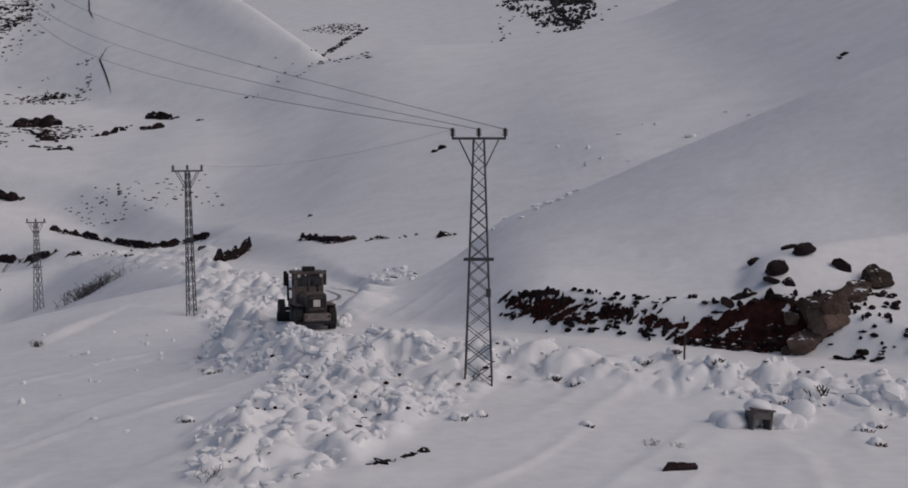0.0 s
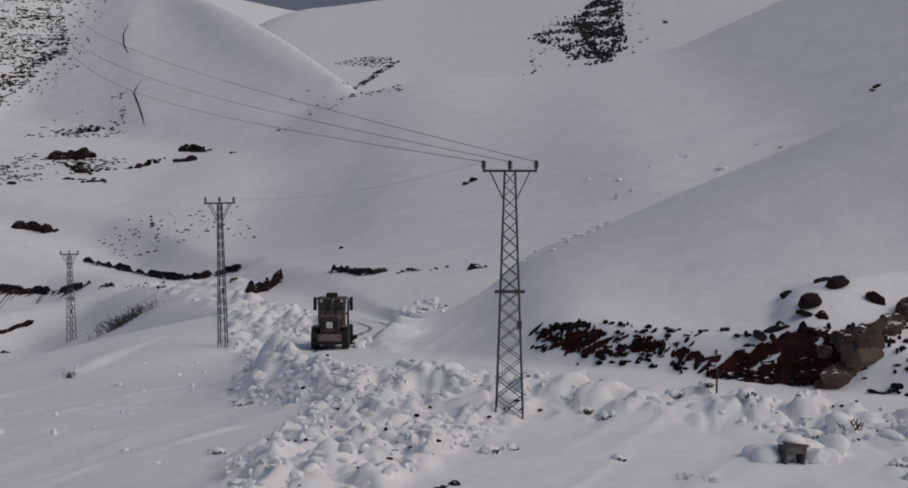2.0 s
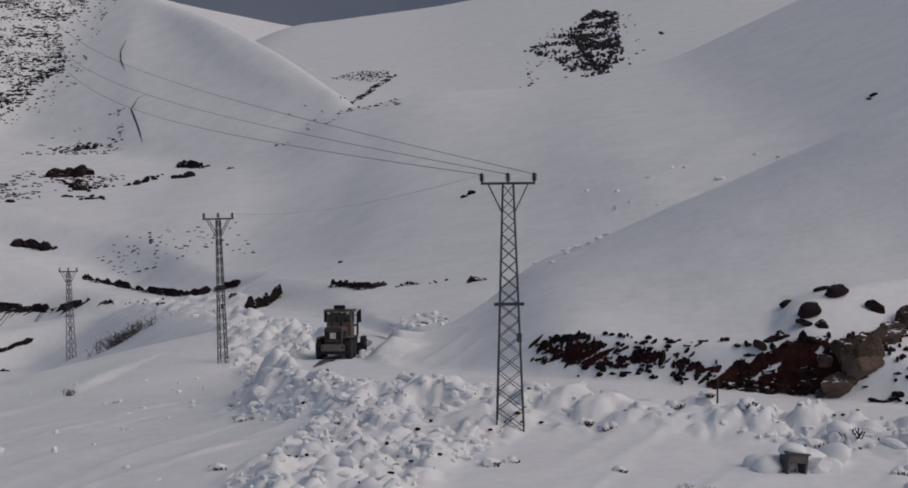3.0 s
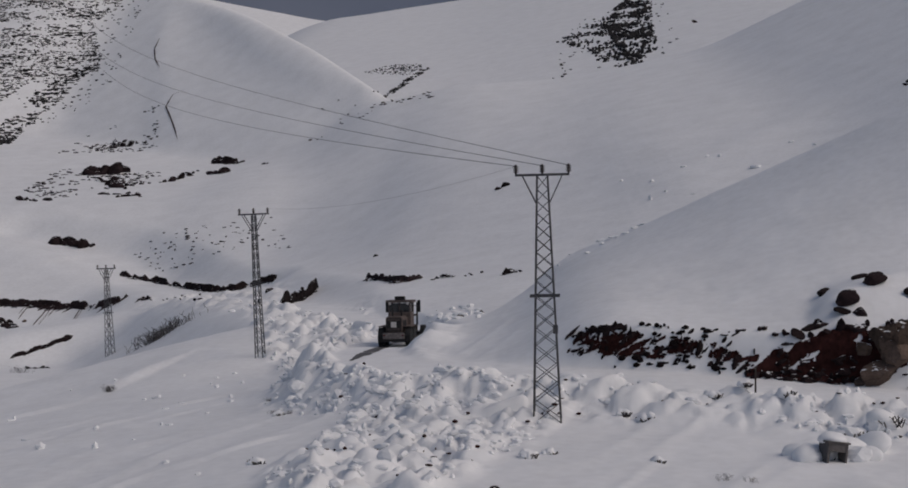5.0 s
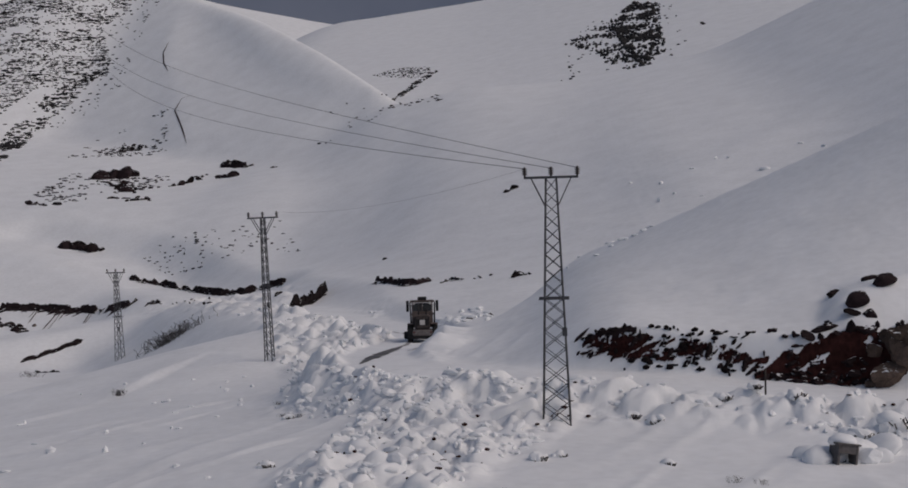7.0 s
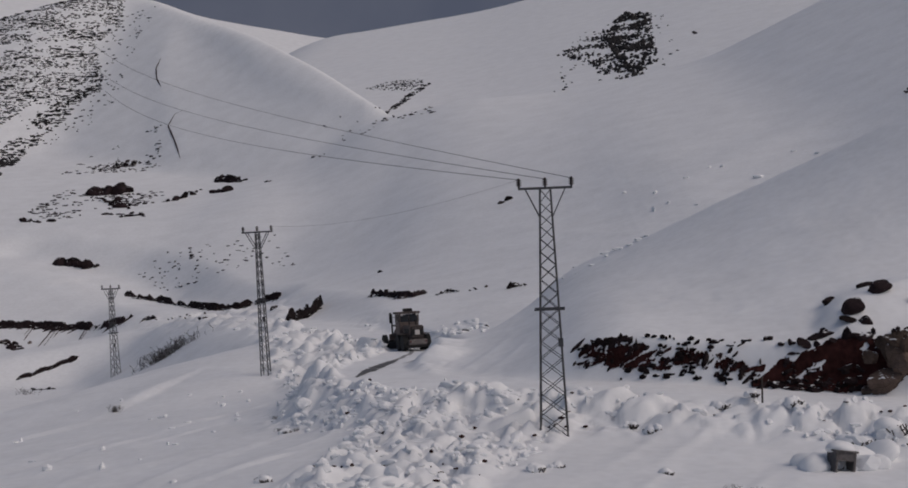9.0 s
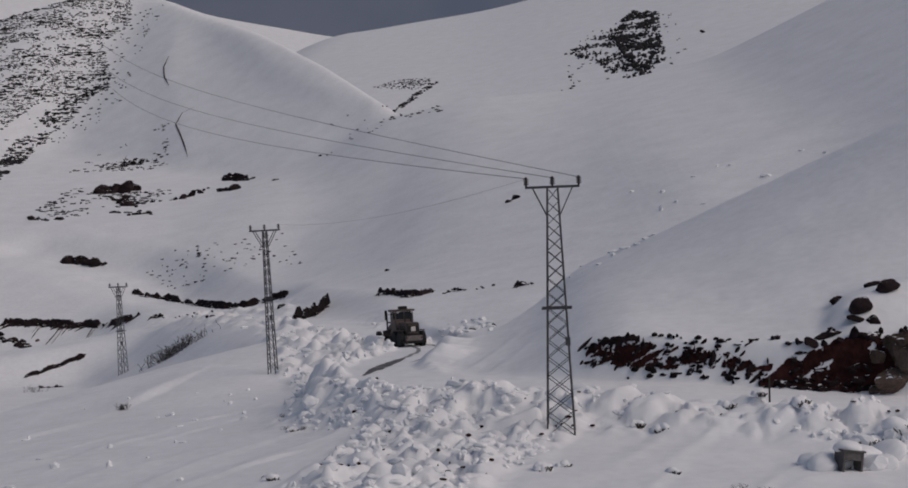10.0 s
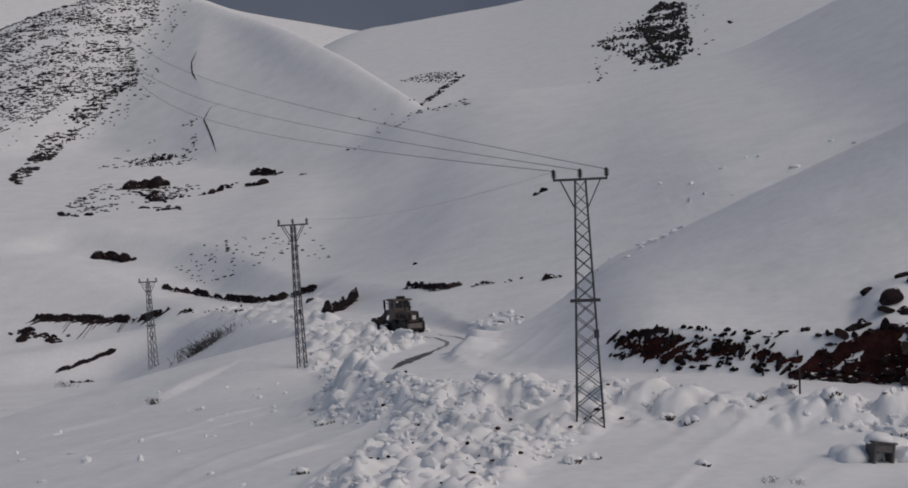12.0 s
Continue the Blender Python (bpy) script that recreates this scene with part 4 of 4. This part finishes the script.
WET_ROAD = material("scraped_road", (0.10, 0.095, 0.095), 0.6, scale=3, contrast=0.6, bump=0.5)


def cable(a, b, sag, r, label):
    a, b = Vector(a), Vector(b)
    n = 60
    pts = []
    for k in range(n + 1):
        s = (k / n) ** 2
        p = a.lerp(b, s)
        p.z -= 4 * sag * s * (1 - s)
        pts.append(p)
    bm = bmesh.new()
    rings = []
    side = Vector((b - a).cross((0, 0, 1))).normalized()
    for k, p in enumerate(pts):
        grow = r * (1 + 2.4 * (k / n) ** 2 * (b - a).length / 450)
        rings.append([bm.verts.new(p + grow * (math.cos(t) * side + math.sin(t) * Vector((0, 0, 1)))) for t in (0.5, 2.07, 3.64, 5.21)])
    for p, q in zip(rings, rings[1:]):
        for k in range(4):
            bm.faces.new((p[k], p[(k + 1) % 4], q[(k + 1) % 4], q[k]))
    ob = part("power_cable", bm, CABLE)
    return tagged(ob, label, "cable", "power cables")


def insulator_top(k, x):
    (px, py), pz, turn, tilt = PYLONS[k]
    return pose(px, py, pz, 0, tilt, turn) @ Vector((x, 0, 12.4))


for x, end, sag in ((1.27, (-143.8, 477.0, 55.7), 3.2), (0.0, (-139.7, 462.0, 46.6), 3.4), (-1.27, (-132.3, 446.0, 37.9), 3.6)):
    cable(insulator_top(0, x), end, sag, 0.019, "thin dark power cable running up to the rocky hill")
cable(insulator_top(1, 1.27), insulator_top(0, -1.27), 0.7, 0.005, "very thin power cable between two pylons")

post = new("marker_post")
post.location = (11.4, 68.6, height(11.4, 68.6))
tagged(post, "thin dark roadside marker post in the snow bank", "post")
part("shaft", tube(bmesh.new(), (0, 0, -0.5), (0.02, 0, 1.3), 0.05, 0.045, 10), DARK_WOOD_AND_SHADE, post)
part("cap", tube(bmesh.new(), (0.02, 0, 1.3), (0.02, 0, 1.35), 0.06, 0.05, 10), DARK_WOOD_AND_SHADE, post)


def snow_shrub(x, y, r, label, lumps=11, stems=14):
    """Low shrub weighed down by rounded snow."""
    root = new("snowy_shrub")
    base = Vector((x, y, height(x, y)))
    root.location = base
    tagged(root, label, "shrub", "snow-covered shrubs")
    for k in range(lumps):
        dx, dy = (random.uniform(-0.6, 0.6) * r, random.uniform(-0.4, 0.4) * r) if k else (0, 0)
        s = r * (1.3 if k == 0 else random.uniform(0.45, 1.0))
        drop(random.choice(SOFT_LUMPS + SNOW_CHUNKS[:3]), "snow_cap", x + dx, y + dy, (s * 1.2, s, s * 0.85), 0.3 if k == 0 else 0.28, root, base, 25)
    bm = bmesh.new()
    for _ in range(stems):
        a = random.uniform(0, 6.3)
        p = Vector((random.uniform(-0.2, 0.8) * r, random.uniform(-0.75, -0.35) * r, -0.1))
        bar(bm, p, p + Vector((0.35 * r * math.cos(a), -0.15 * r, random.uniform(0.25, 0.6) * r)), 0.04)
    part("brushwood", bm, TWIG, root, "dark bare stems under the snow")
    return root


random.seed(31)
for x, y, r in ((9.4, 69.3, 0.5), (11.0, 69.3, 0.4), (12.6, 67.4, 0.62), (5.8, 67.0, 0.5), (4.9, 68.0, 0.42), (13.5, 60.2, 0.6), (14.8, 63.8, 0.85),
                (16.4, 64.3, 0.95), (18.2, 59.6, 0.42), (17.4, 58.6, 0.42), (17.1, 56.0, 0.42), (-12.3, 63.4, 0.42), (-13.8, 77.9, 0.4), (0.2, 59.4, 0.5), (1.1, 60.4, 0.4), (5.6, 58.4, 0.35)):
    snow_shrub(x, y, r, "low dark shrub under rounded caps of snow")


def bare_shrub(x, y, w, h, count, label):
    rng = random.Random(int(x * 10))
    bm = bmesh.new()
    for _ in range(count):
        bx = rng.gauss(0, w * 0.28)
        by = rng.gauss(0, w * 0.15)
        p = Vector((bx, by, height(x + bx, y + by) - height(x, y) - 0.1))
        for _ in range(3):
            q = p + Vector((rng.gauss(0.05, 0.5) * h * 0.6, rng.gauss(0, 0.4) * h * 0.5, rng.uniform(0.2, 0.42) * h))
            bar(bm, p, q, 0.05 * h * 0.5)
            p = q
    ob = part("bare_shrub", bm, TWIG)
    ob.location = (x, y, height(x, y))
    return tagged(ob, label, "shrub", kind="stuff")


bare_shrub(-42.1, 161.1, 5.6, 1.25, 230, "bare grey-brown thicket in the snow below the road")
bare_shrub(-32.0, 106.4, 0.5, 0.55, 50, "small dark shrub tip in the smooth snow")
bare_shrub(7.9, 54.8, 0.35, 0.35, 16, "small dark weed tuft poking through the snow")
bare_shrub(8.8, 54.3, 0.3, 0.3, 14, "small dark weed tuft poking through the snow")
bare_shrub(-8.9, 49.6, 0.7, 0.5, 14, "dark twigs at the toe of the snow heap")
for x, y in ((-15.8, 85.8), (-13.2, 77.8), (-14.3, 79.3), (-7.3, 52.1), (-12.5, 63.8)):
    bare_shrub(x, y, 0.35, 0.28, 30, "dark twigs poking through snow beside the heap")
bare_shrub(-66.0, 180, 3.0, 0.9, 24, "dark low weeds below the lower road")
ob = drop(random.choice(DARK_ROCKS), "boulder", 8.2, 50.8, (1.1, 0.6, 0.55), 0.3, turn=5)
tagged(ob, "black boulder in smooth snow near the slope's foot", "rock")

culvert = new("culvert_box")
cx, cy = 12.9, 58.6
culvert.location, culvert.rotation_euler, culvert.scale = (cx, cy, height(cx, cy) + 0.05), (radians(-4), radians(9), radians(14)), (0.78, 0.78, 0.78)
tagged(culvert, "small concrete culvert head half buried in snow", "culvert")
part("side_wall", box(bmesh.new(), -0.58, -0.46, -0.5, 0.6, -0.3, 0.95, 0.02), CONCRETE, culvert)
part("side_wall", box(bmesh.new(), 0.46, 0.58, -0.5, 0.6, -0.3, 0.95, 0.02), CONCRETE, culvert)
# Back wall coloured near black to stand for the shaded inside of the opening.
part("back_wall", box(bmesh.new(), -0.46, 0.46, 0.42, 0.6, -0.3, 0.95, 0.02), DARK_WOOD_AND_SHADE, culvert)
part("lintel", box(bmesh.new(), -0.46, 0.46, -0.47, -0.3, 0.5, 0.95, 0.02), CONCRETE, culvert)
part("top_slab", box(bmesh.new(), -0.68, 0.68, -0.55, 0.66, 0.95, 1.05, 0.02), CONCRETE, culvert)
cap = new("snow_cap", SOFT_LUMPS[0])
cap.parent, cap.location, cap.scale = culvert, (0.1, 0.4, 1.08), (1.75, 1.6, 0.95)


def strip(name, path, half, mat, label, seed, lift=0.02):
    """A ragged strip lying on the ground: bared road, tracks, earth or crack shade."""
    rng = random.Random(seed)
    bm = bmesh.new()
    rows = []
    dense = []
    for (ax, ay), (bx, by) in zip(path, path[1:]):
        k = max(2, int(math.dist((ax, ay), (bx, by)) / 0.4))
        dense += [(ax + (bx - ax) * i / k, ay + (by - ay) * i / k) for i in range(k)]
    dense.append(path[-1])
    for i, (x, y) in enumerate(dense):
        u, v = dense[max(0, i - 1)], dense[min(len(dense) - 1, i + 1)]
        d = Vector((v[0] - u[0], v[1] - u[1], 0)).normalized()
        side = Vector((-d.y, d.x, 0))
        taper = min(1, 4 * i / len(dense) + 0.15, 4 * (len(dense) - 1 - i) / len(dense) + 0.15)
        row = []
        for s in (-1, -0.4, 0.4, 1):
            p = Vector((x, y, 0)) + side * half * s * taper * rng.uniform(0.6, 1.2)
            row.append(bm.verts.new((p.x, p.y, height(p.x, p.y) + lift)))
        rows.append(row)
    for p, q in zip(rows, rows[1:]):
        for k in range(3):
            bm.faces.new((p[k], p[k + 1], q[k + 1], q[k]))
    ob = part(name, bm, mat)
    return tagged(ob, label, "road patch", kind="structure")


PACKED = material("packed_dirty_snow", (0.26, 0.255, 0.26), 0.6, scale=4, contrast=0.35, bump=0.5)
strip("road", [(-10.6, 86), (-10.5, 89), (-10.2, 93), (-9.9, 98), (-9.6, 103)], 0.5, WET_ROAD, "dark scraped road surface showing through the snow", 1)
for off in (-0.95, 0.95):
    strip("wheel_track", [(-9.6 + off, 97), (-8.6 + off, 104), (-8.3 + off, 112), (-8.8 + off, 118), (-10.3 + off, 125), (-12.7 + off, 131.5)], 0.2, PACKED,
          "packed grey wheel track on the cleared road", 2 + int(off))
for k, ex in enumerate((-83.4, -82.9, -79.2, -78.5, -77.9, -72.9, -72.3)):
    ey = float(np.interp(ex, [-84, -77, -72, -69], [233, 231, 229.6, 228]))
    strip("earth_streak", [(ex, ey), (ex + 0.1, ey - 3), (ex + 0.1 + 0.3 * (k % 2), ey - 5 - 2.5 * (k * 5 % 4))], 0.06 + 0.03 * (k % 3), EARTH_AND_SHADE, "dark earth washed down the snowy cut below the bank", 50 + k, 0.1)
# Dark strips drawn for the shade inside cracks in the hill's snow.
CRACK = "shaded crack drawn as a dark strip down the snowy hill"
strip("shaded_crack", [(-114.7, 451.0), (-114.9, 444.1), (-112.8, 436.5), (-109.9, 430.0)], 0.2, EARTH_AND_SHADE, CRACK, 3, 0.12)
strip("shaded_crack", [(-97.2, 408.3), (-100.4, 407.4), (-101.0, 401), (-97.6, 392.4), (-94.5, 384.1), (-92.2, 377.5)], 0.2, EARTH_AND_SHADE, CRACK, 4, 0.12)
for dx, dy, s in ((-0.95, 0.25, 1.3), (-0.6, 0.9, 1.5), (1.05, 0.5, 1.3), (0.5, 1.3, 1.9), (1.7, 0.9, 1.2), (-0.1, 1.2, 1.5), (0.9, 1.6, 1.8), (2.2, 2.6, 1.6), (-1.2, 1.2, 1.2)):
    ob = drop(random.choice(SOFT_LUMPS + SNOW_CHUNKS[:3]), "snow_mound", cx + dx, cy + dy, (s * 1.15, s, s * 0.78), 0.32, tilt=22)
    tagged(ob, "rounded snow drift against the concrete culvert", "snow mound", "snow mounds")


# ---- motor grader ----
PAINT = material("worn_dull_paint", (0.104, 0.080, 0.073), 0.75, scale=4, contrast=0.65, bump=0.15)
GRIME = material("dirty_dark_metal", (0.018, 0.016, 0.017), 0.6, 0.3, scale=7, contrast=0.5, bump=0.3)
RUBBER = material("snowy_rubber", (0.02, 0.02, 0.021), 0.85, scale=9, contrast=0.5, bump=0.4)
PALE = material("pale_radiator_panel", (0.55, 0.52, 0.50), 0.6, scale=9, contrast=0.25, bump=0.1)
GLASS = material("dark_cab_glass", (0.02, 0.022, 0.026), 0.12, scale=2, contrast=0.2, bump=0.0, spec=0.5)
BUMPER = material("scuffed_grey_steel", (0.17, 0.15, 0.145), 0.6, 0.2, scale=6, contrast=0.6, bump=0.4)
LAMP_RED = material("red_lamp_lens", (0.08, 0.015, 0.012), 0.3, scale=12, bump=0.05)


def build_wheel(parent, x, y, r, w):
    hub = new("wheel")
    hub.parent, hub.location = parent, (x, y, r)
    bm = bmesh.new()
    prof = [(r * 0.55, -w * 0.5), (r * 0.9, -w * 0.5), (r * 0.98, -w * 0.36), (r, 0), (r * 0.98, w * 0.36), (r * 0.9, w * 0.5), (r * 0.55, w * 0.5)]
    lathe(bm, prof, 28, Matrix.Rotation(radians(90), 4, "Y"))
    for k in range(18):
        a = 2 * math.pi * k / 18
        for s in (-1, 1):
            m = Matrix.Rotation(a + s * 0.09, 4, "X") @ Matrix.Translation((s * w * 0.25, 0, r * 0.985)) @ Matrix.Rotation(s * 0.6, 4, "Z") @ Matrix.Diagonal((w * 0.5, 0.07, 0.07, 1))
            bmesh.ops.create_cube(bm, size=1, matrix=m)
    part("tyre", bm, RUBBER, hub)
    bm = bmesh.new()
    lathe(bm, [(0.02, -w * 0.42), (r * 0.4, -w * 0.42), (r * 0.56, -w * 0.3), (r * 0.56, w * 0.3), (r * 0.4, w * 0.42), (0.02, w * 0.42)], 20, Matrix.Rotation(radians(90), 4, "Y"))
    for k in range(6):
        a = math.pi * k / 3
        for s in (-1, 1):
            tube(bm, (s * w * 0.42, 0.2 * math.cos(a), 0.2 * math.sin(a)), (s * w * 0.47, 0.2 * math.cos(a), 0.2 * math.sin(a)), 0.03, n=6)
    part("rim", bm, PAINT, hub, "worn dull wheel rim")
    return hub


def build_grader():
    g = new("motor_grader")
    tagged(g, "worn dull-brown motor grader clearing snow from the road", "motor grader")
    wheels = [build_wheel(g, sx * 0.98, y, 0.66, 0.42) for sx in (-1, 1) for y in (0.75, 2.25)]
    wheels += [build_wheel(g, sx * 0.98, 7.7, 0.6, 0.36) for sx in (-1, 1)]
    for sx in (-1, 1):
        part("tandem_case", box(bmesh.new(), sx * 0.70 - 0.07, sx * 0.70 + 0.07, 0.4, 2.6, 0.45, 0.85, 0.05), GRIME, g)
        part("fender", box(bmesh.new(), sx * 0.92 - 0.28, sx * 0.92 + 0.28, 0.35, 2.7, 1.38, 1.44, 0.02), PAINT, g)
    # engine hood with radiator
    bm = bmesh.new()
    box(bm, -0.6, 0.6, 0.12, 2.6, 0.95, 2.12, 0.08)
    hood = part("hood", bm, PAINT, g)
    for s in (-1, 1):
        for k in range(5):
            part("louvre", box(bmesh.new(), s * 0.615 - 0.012, s * 0.615 + 0.012, 0.5 + 0.32 * k, 0.72 + 0.32 * k, 1.25, 1.85), GRIME, hood)
    part("radiator_frame", box(bmesh.new(), -0.54, 0.54, 0.03, 0.125, 1.08, 2.02, 0.03), GRIME, g)
    part("radiator_panel", box(bmesh.new(), -0.2, 0.2, 0.0, 0.035, 1.36, 1.76, 0.01), PALE, g, "pale square radiator panel")
    for z in (1.18, 1.26, 1.86, 1.94):
        part("grille_bar", box(bmesh.new(), -0.46, 0.46, 0.012, 0.032, z - 0.02, z + 0.02), PAINT, g)
    part("counterweight", box(bmesh.new(), -0.78, 0.78, -0.18, 0.3, 0.5, 0.98, 0.06), BUMPER, g, "scuffed grey counterweight")
    part("bumper", box(bmesh.new(), -1.05, 1.05, -0.28, -0.16, 0.34, 0.52, 0.03), GRIME, g)
    for s in (-1, 1):
        part("tail_lamp", box(bmesh.new(), s * 0.66 - 0.08, s * 0.66 + 0.08, -0.2, -0.17, 0.74, 0.86, 0.01), LAMP_RED, g, "red tail lamp")
        part("work_lamp", tube(bmesh.new(), (s * 0.66, 2.42, 3.02), (s * 0.66, 2.34, 3.0), 0.09, 0.1, 12), PALE, g, "round rear work lamp")
    part("exhaust_pipe", tube(bmesh.new(), (-0.3, 1.4, 2.1), (-0.3, 1.4, 2.75), 0.06, 0.06, 12), GRIME, g)
    part("air_intake", lathe(bmesh.new(), [(0.07, 2.1), (0.07, 2.38), (0.15, 2.4), (0.15, 2.52), (0.05, 2.58)], 14, Matrix.Translation((0.32, 1.6, 0))), GRIME, g)
    # cab
    cab = part("cab", box(bmesh.new(), -0.84, 0.84, 2.6, 4.15, 1.05, 2.36, 0.03), PAINT, g)
    for sx in (-1, 1):
        for y in (2.66, 3.4, 4.09):
            part("pillar", box(bmesh.new(), sx * 0.79 - 0.05, sx * 0.79 + 0.05, y - 0.05, y + 0.05, 2.35, 3.06, 0.01), PAINT, cab)
        for y0, y1 in ((2.72, 3.34), (3.46, 4.03)):
            part("side_window", box(bmesh.new(), sx * 0.80 - 0.012, sx * 0.80 + 0.012, y0, y1, 2.38, 3.0), GLASS, cab)
    part("pillar", box(bmesh.new(), -0.04, 0.04, 2.62, 2.7, 2.35, 3.06, 0.01), PAINT, cab)
    for x0, x1 in ((-0.74, -0.05), (0.05, 0.74)):
        part("rear_window", box(bmesh.new(), x0, x1, 2.64, 2.665, 2.38, 3.0), GLASS, cab)
        part("windscreen", box(bmesh.new(), x0, x1, 4.09, 4.115, 2.38, 3.0), GLASS, cab)
    part("seat_back", box(bmesh.new(), -0.25, 0.25, 3.0, 3.15, 2.0, 2.75, 0.05), GRIME, cab)
    part("roof", box(bmesh.new(), -0.98, 0.98, 2.42, 4.4, 3.06, 3.24, 0.05), PAINT, g)
    part("roof_box", box(bmesh.new(), -0.36, 0.36, 2.7, 3.3, 3.24, 3.52, 0.04), GRIME, g, "dark box on the cab roof")
    for sx in (-1, 1):
        mir = part("mirror_arm", bar(bmesh.new(), (sx * 0.84, 4.15, 2.8), (sx * 1.15, 4.3, 2.8), 0.04), GRIME, g)
        part("mirror", box(bmesh.new(), sx * 1.2 - 0.11, sx * 1.2 + 0.11, 4.28, 4.33, 2.3, 3.2, 0.02), GRIME, mir)
        # blade lift rams on the frame
        part("lift_ram", tube(bmesh.new(), (sx * 0.95, 4.9, 1.35), (sx * 1.0, 4.7, 3.05), 0.075, 0.06, 12), GRIME, g)
        part("ram_bracket", bar(bmesh.new(), (sx * 0.15, 4.75, 2.0), (sx * 0.98, 4.75, 2.1), 0.14), PAINT, g)
        for k in range(3):
            part("step", box(bmesh.new(), sx * 0.94 - 0.12, sx * 0.94 + 0.12, 3.0, 3.4, 0.5 + 0.3 * k, 0.54 + 0.3 * k), GRIME, g)
    # frame beam arching to the front axle
    bm = bmesh.new()
    pts = [(4.1, 1.35), (5.0, 1.75), (6.2, 1.8), (7.1, 1.5), (7.9, 1.1)]
    for (y0, z0), (y1, z1) in zip(pts, pts[1:]):
        bar(bm, (0, y0 - 0.04, z0), (0, y1 + 0.04, z1), 0.32, 0.36)
    part("frame_beam", bm, PAINT, g)
    part("front_axle", box(bmesh.new(), -0.85, 0.85, 7.58, 7.82, 0.5, 0.74, 0.03), GRIME, g)
    part("front_plate", box(bmesh.new(), -0.5, 0.5, 7.95, 8.15, 0.7, 1.25, 0.04), PAINT, g)
    part("drawbar", bar(bmesh.new(), (0, 7.4, 0.9), (0, 5.2, 0.8), 0.22), GRIME, g)
    part("turntable", tube(bmesh.new(), (0, 5.2, 0.72), (0, 5.2, 0.86), 0.75, 0.75, 28), GRIME, g)
    # curved blade
    bm = bmesh.new()
    prof = [(0.20, 0.02), (0.06, 0.16), (0.0, 0.34), (0.04, 0.52), (0.17, 0.66)]
    rows = []
    for x in (-1.65, -0.8, 0, 0.8, 1.65):
        m = Matrix.Translation((0, 5.1, 0)) @ Matrix.Rotation(radians(-18), 4, "Z")
        rows.append([bm.verts.new(m @ Vector((x, y + t, z))) for t, run in ((0, prof), (-0.05, prof[::-1])) for y, z in run])
    for p, q in zip(rows, rows[1:]):
        for k in range(len(p)):
            bm.faces.new((p[k], p[(k + 1) % len(p)], q[(k + 1) % len(p)], q[k]))
    bm.faces.new(rows[0])
    bm.faces.new(rows[-1][::-1])
    part("blade", bm, GRIME, g, "curved steel grader blade")
    return g, wheels


grader, grader_wheels = build_grader()


def build_windrow():
    """Loose snow that rolls along off the end of the blade."""
    root = new("pushed_snow")
    tagged(root, "loose snow rolling off the grader's blade", "snow")
    rng = random.Random(77)
    for k in range(16):
        lump = new("snow_lump", rng.choice(SNOW_CHUNKS))
        s = rng.uniform(0.3, 0.6)
        lump.parent = root
        lump.location = (1.75 + rng.gauss(0, 0.3), 4.4 - 0.22 * k + rng.gauss(0, 0.2), 0.12 * s + (0.3 * rng.random() if k < 9 else 0))
        lump.rotation_euler = (rng.uniform(0, 6), rng.uniform(0, 6), rng.uniform(0, 6))
        lump.scale = (s * 1.2, s, s * 0.8)
    return root


windrow = build_windrow()


# seconds, place of the grader's tail, heading
DRIVE = [(0.0, -7.9, 80.1, 15), (0.5, -8.3, 81.5, 14), (1.0, -8.7, 83.3, 10), (1.5, -9.25, 85.5, 6), (2.0, -9.85, 87.9, 3), (2.5, -10.15, 90.2, -1),
         (3.0, -10.1, 92.2, -3), (3.5, -10.0, 94.5, -4), (4.5, -9.5, 97.8, -5), (5.5, -8.75, 100.8, -4), (6.0, -8.6, 103.6, -4), (6.5, -8.4, 106.3, -1), (7.0, -8.4, 108.6, 4),
         (8.0, -8.6, 111.8, 11), (9.0, -8.95, 115.2, 19), (10.0, -10.4, 121.5, 22), (11.0, -12.1, 128.2, 26), (12.0, -14.1, 133.4, 30)]


def motions():
    ts, xs, ys, hs = (np.array(c, float) for c in zip(*DRIVE))
    far = np.concatenate([[0], np.cumsum(np.hypot(np.diff(xs), np.diff(ys)))])

    def stand(x, y, turn):
        a = radians(turn)
        ends = np.array([x, x - 7 * math.sin(a)]), np.array([y, y + 7 * math.cos(a)])
        z0, z1 = (float(v) for v in ground(*ends, False))
        return pose(x, y, z0 + 0.02, math.degrees(math.atan2(z1 - z0, 7)), 0, turn)

    walk(grader, [(t, stand(x, y, h)) for t, x, y, h in DRIVE])
    walk(windrow, [(t, stand(x, y, h)) for t, x, y, h in DRIVE])
    for wheel in grader_wheels:
        x, y, r = wheel.location
        walk(wheel, [(t, pose(x, y, r, -math.degrees(float(np.interp(t, ts, far)) / r))) for t in np.arange(0, 12.01, 0.1).round(1)])


motions()
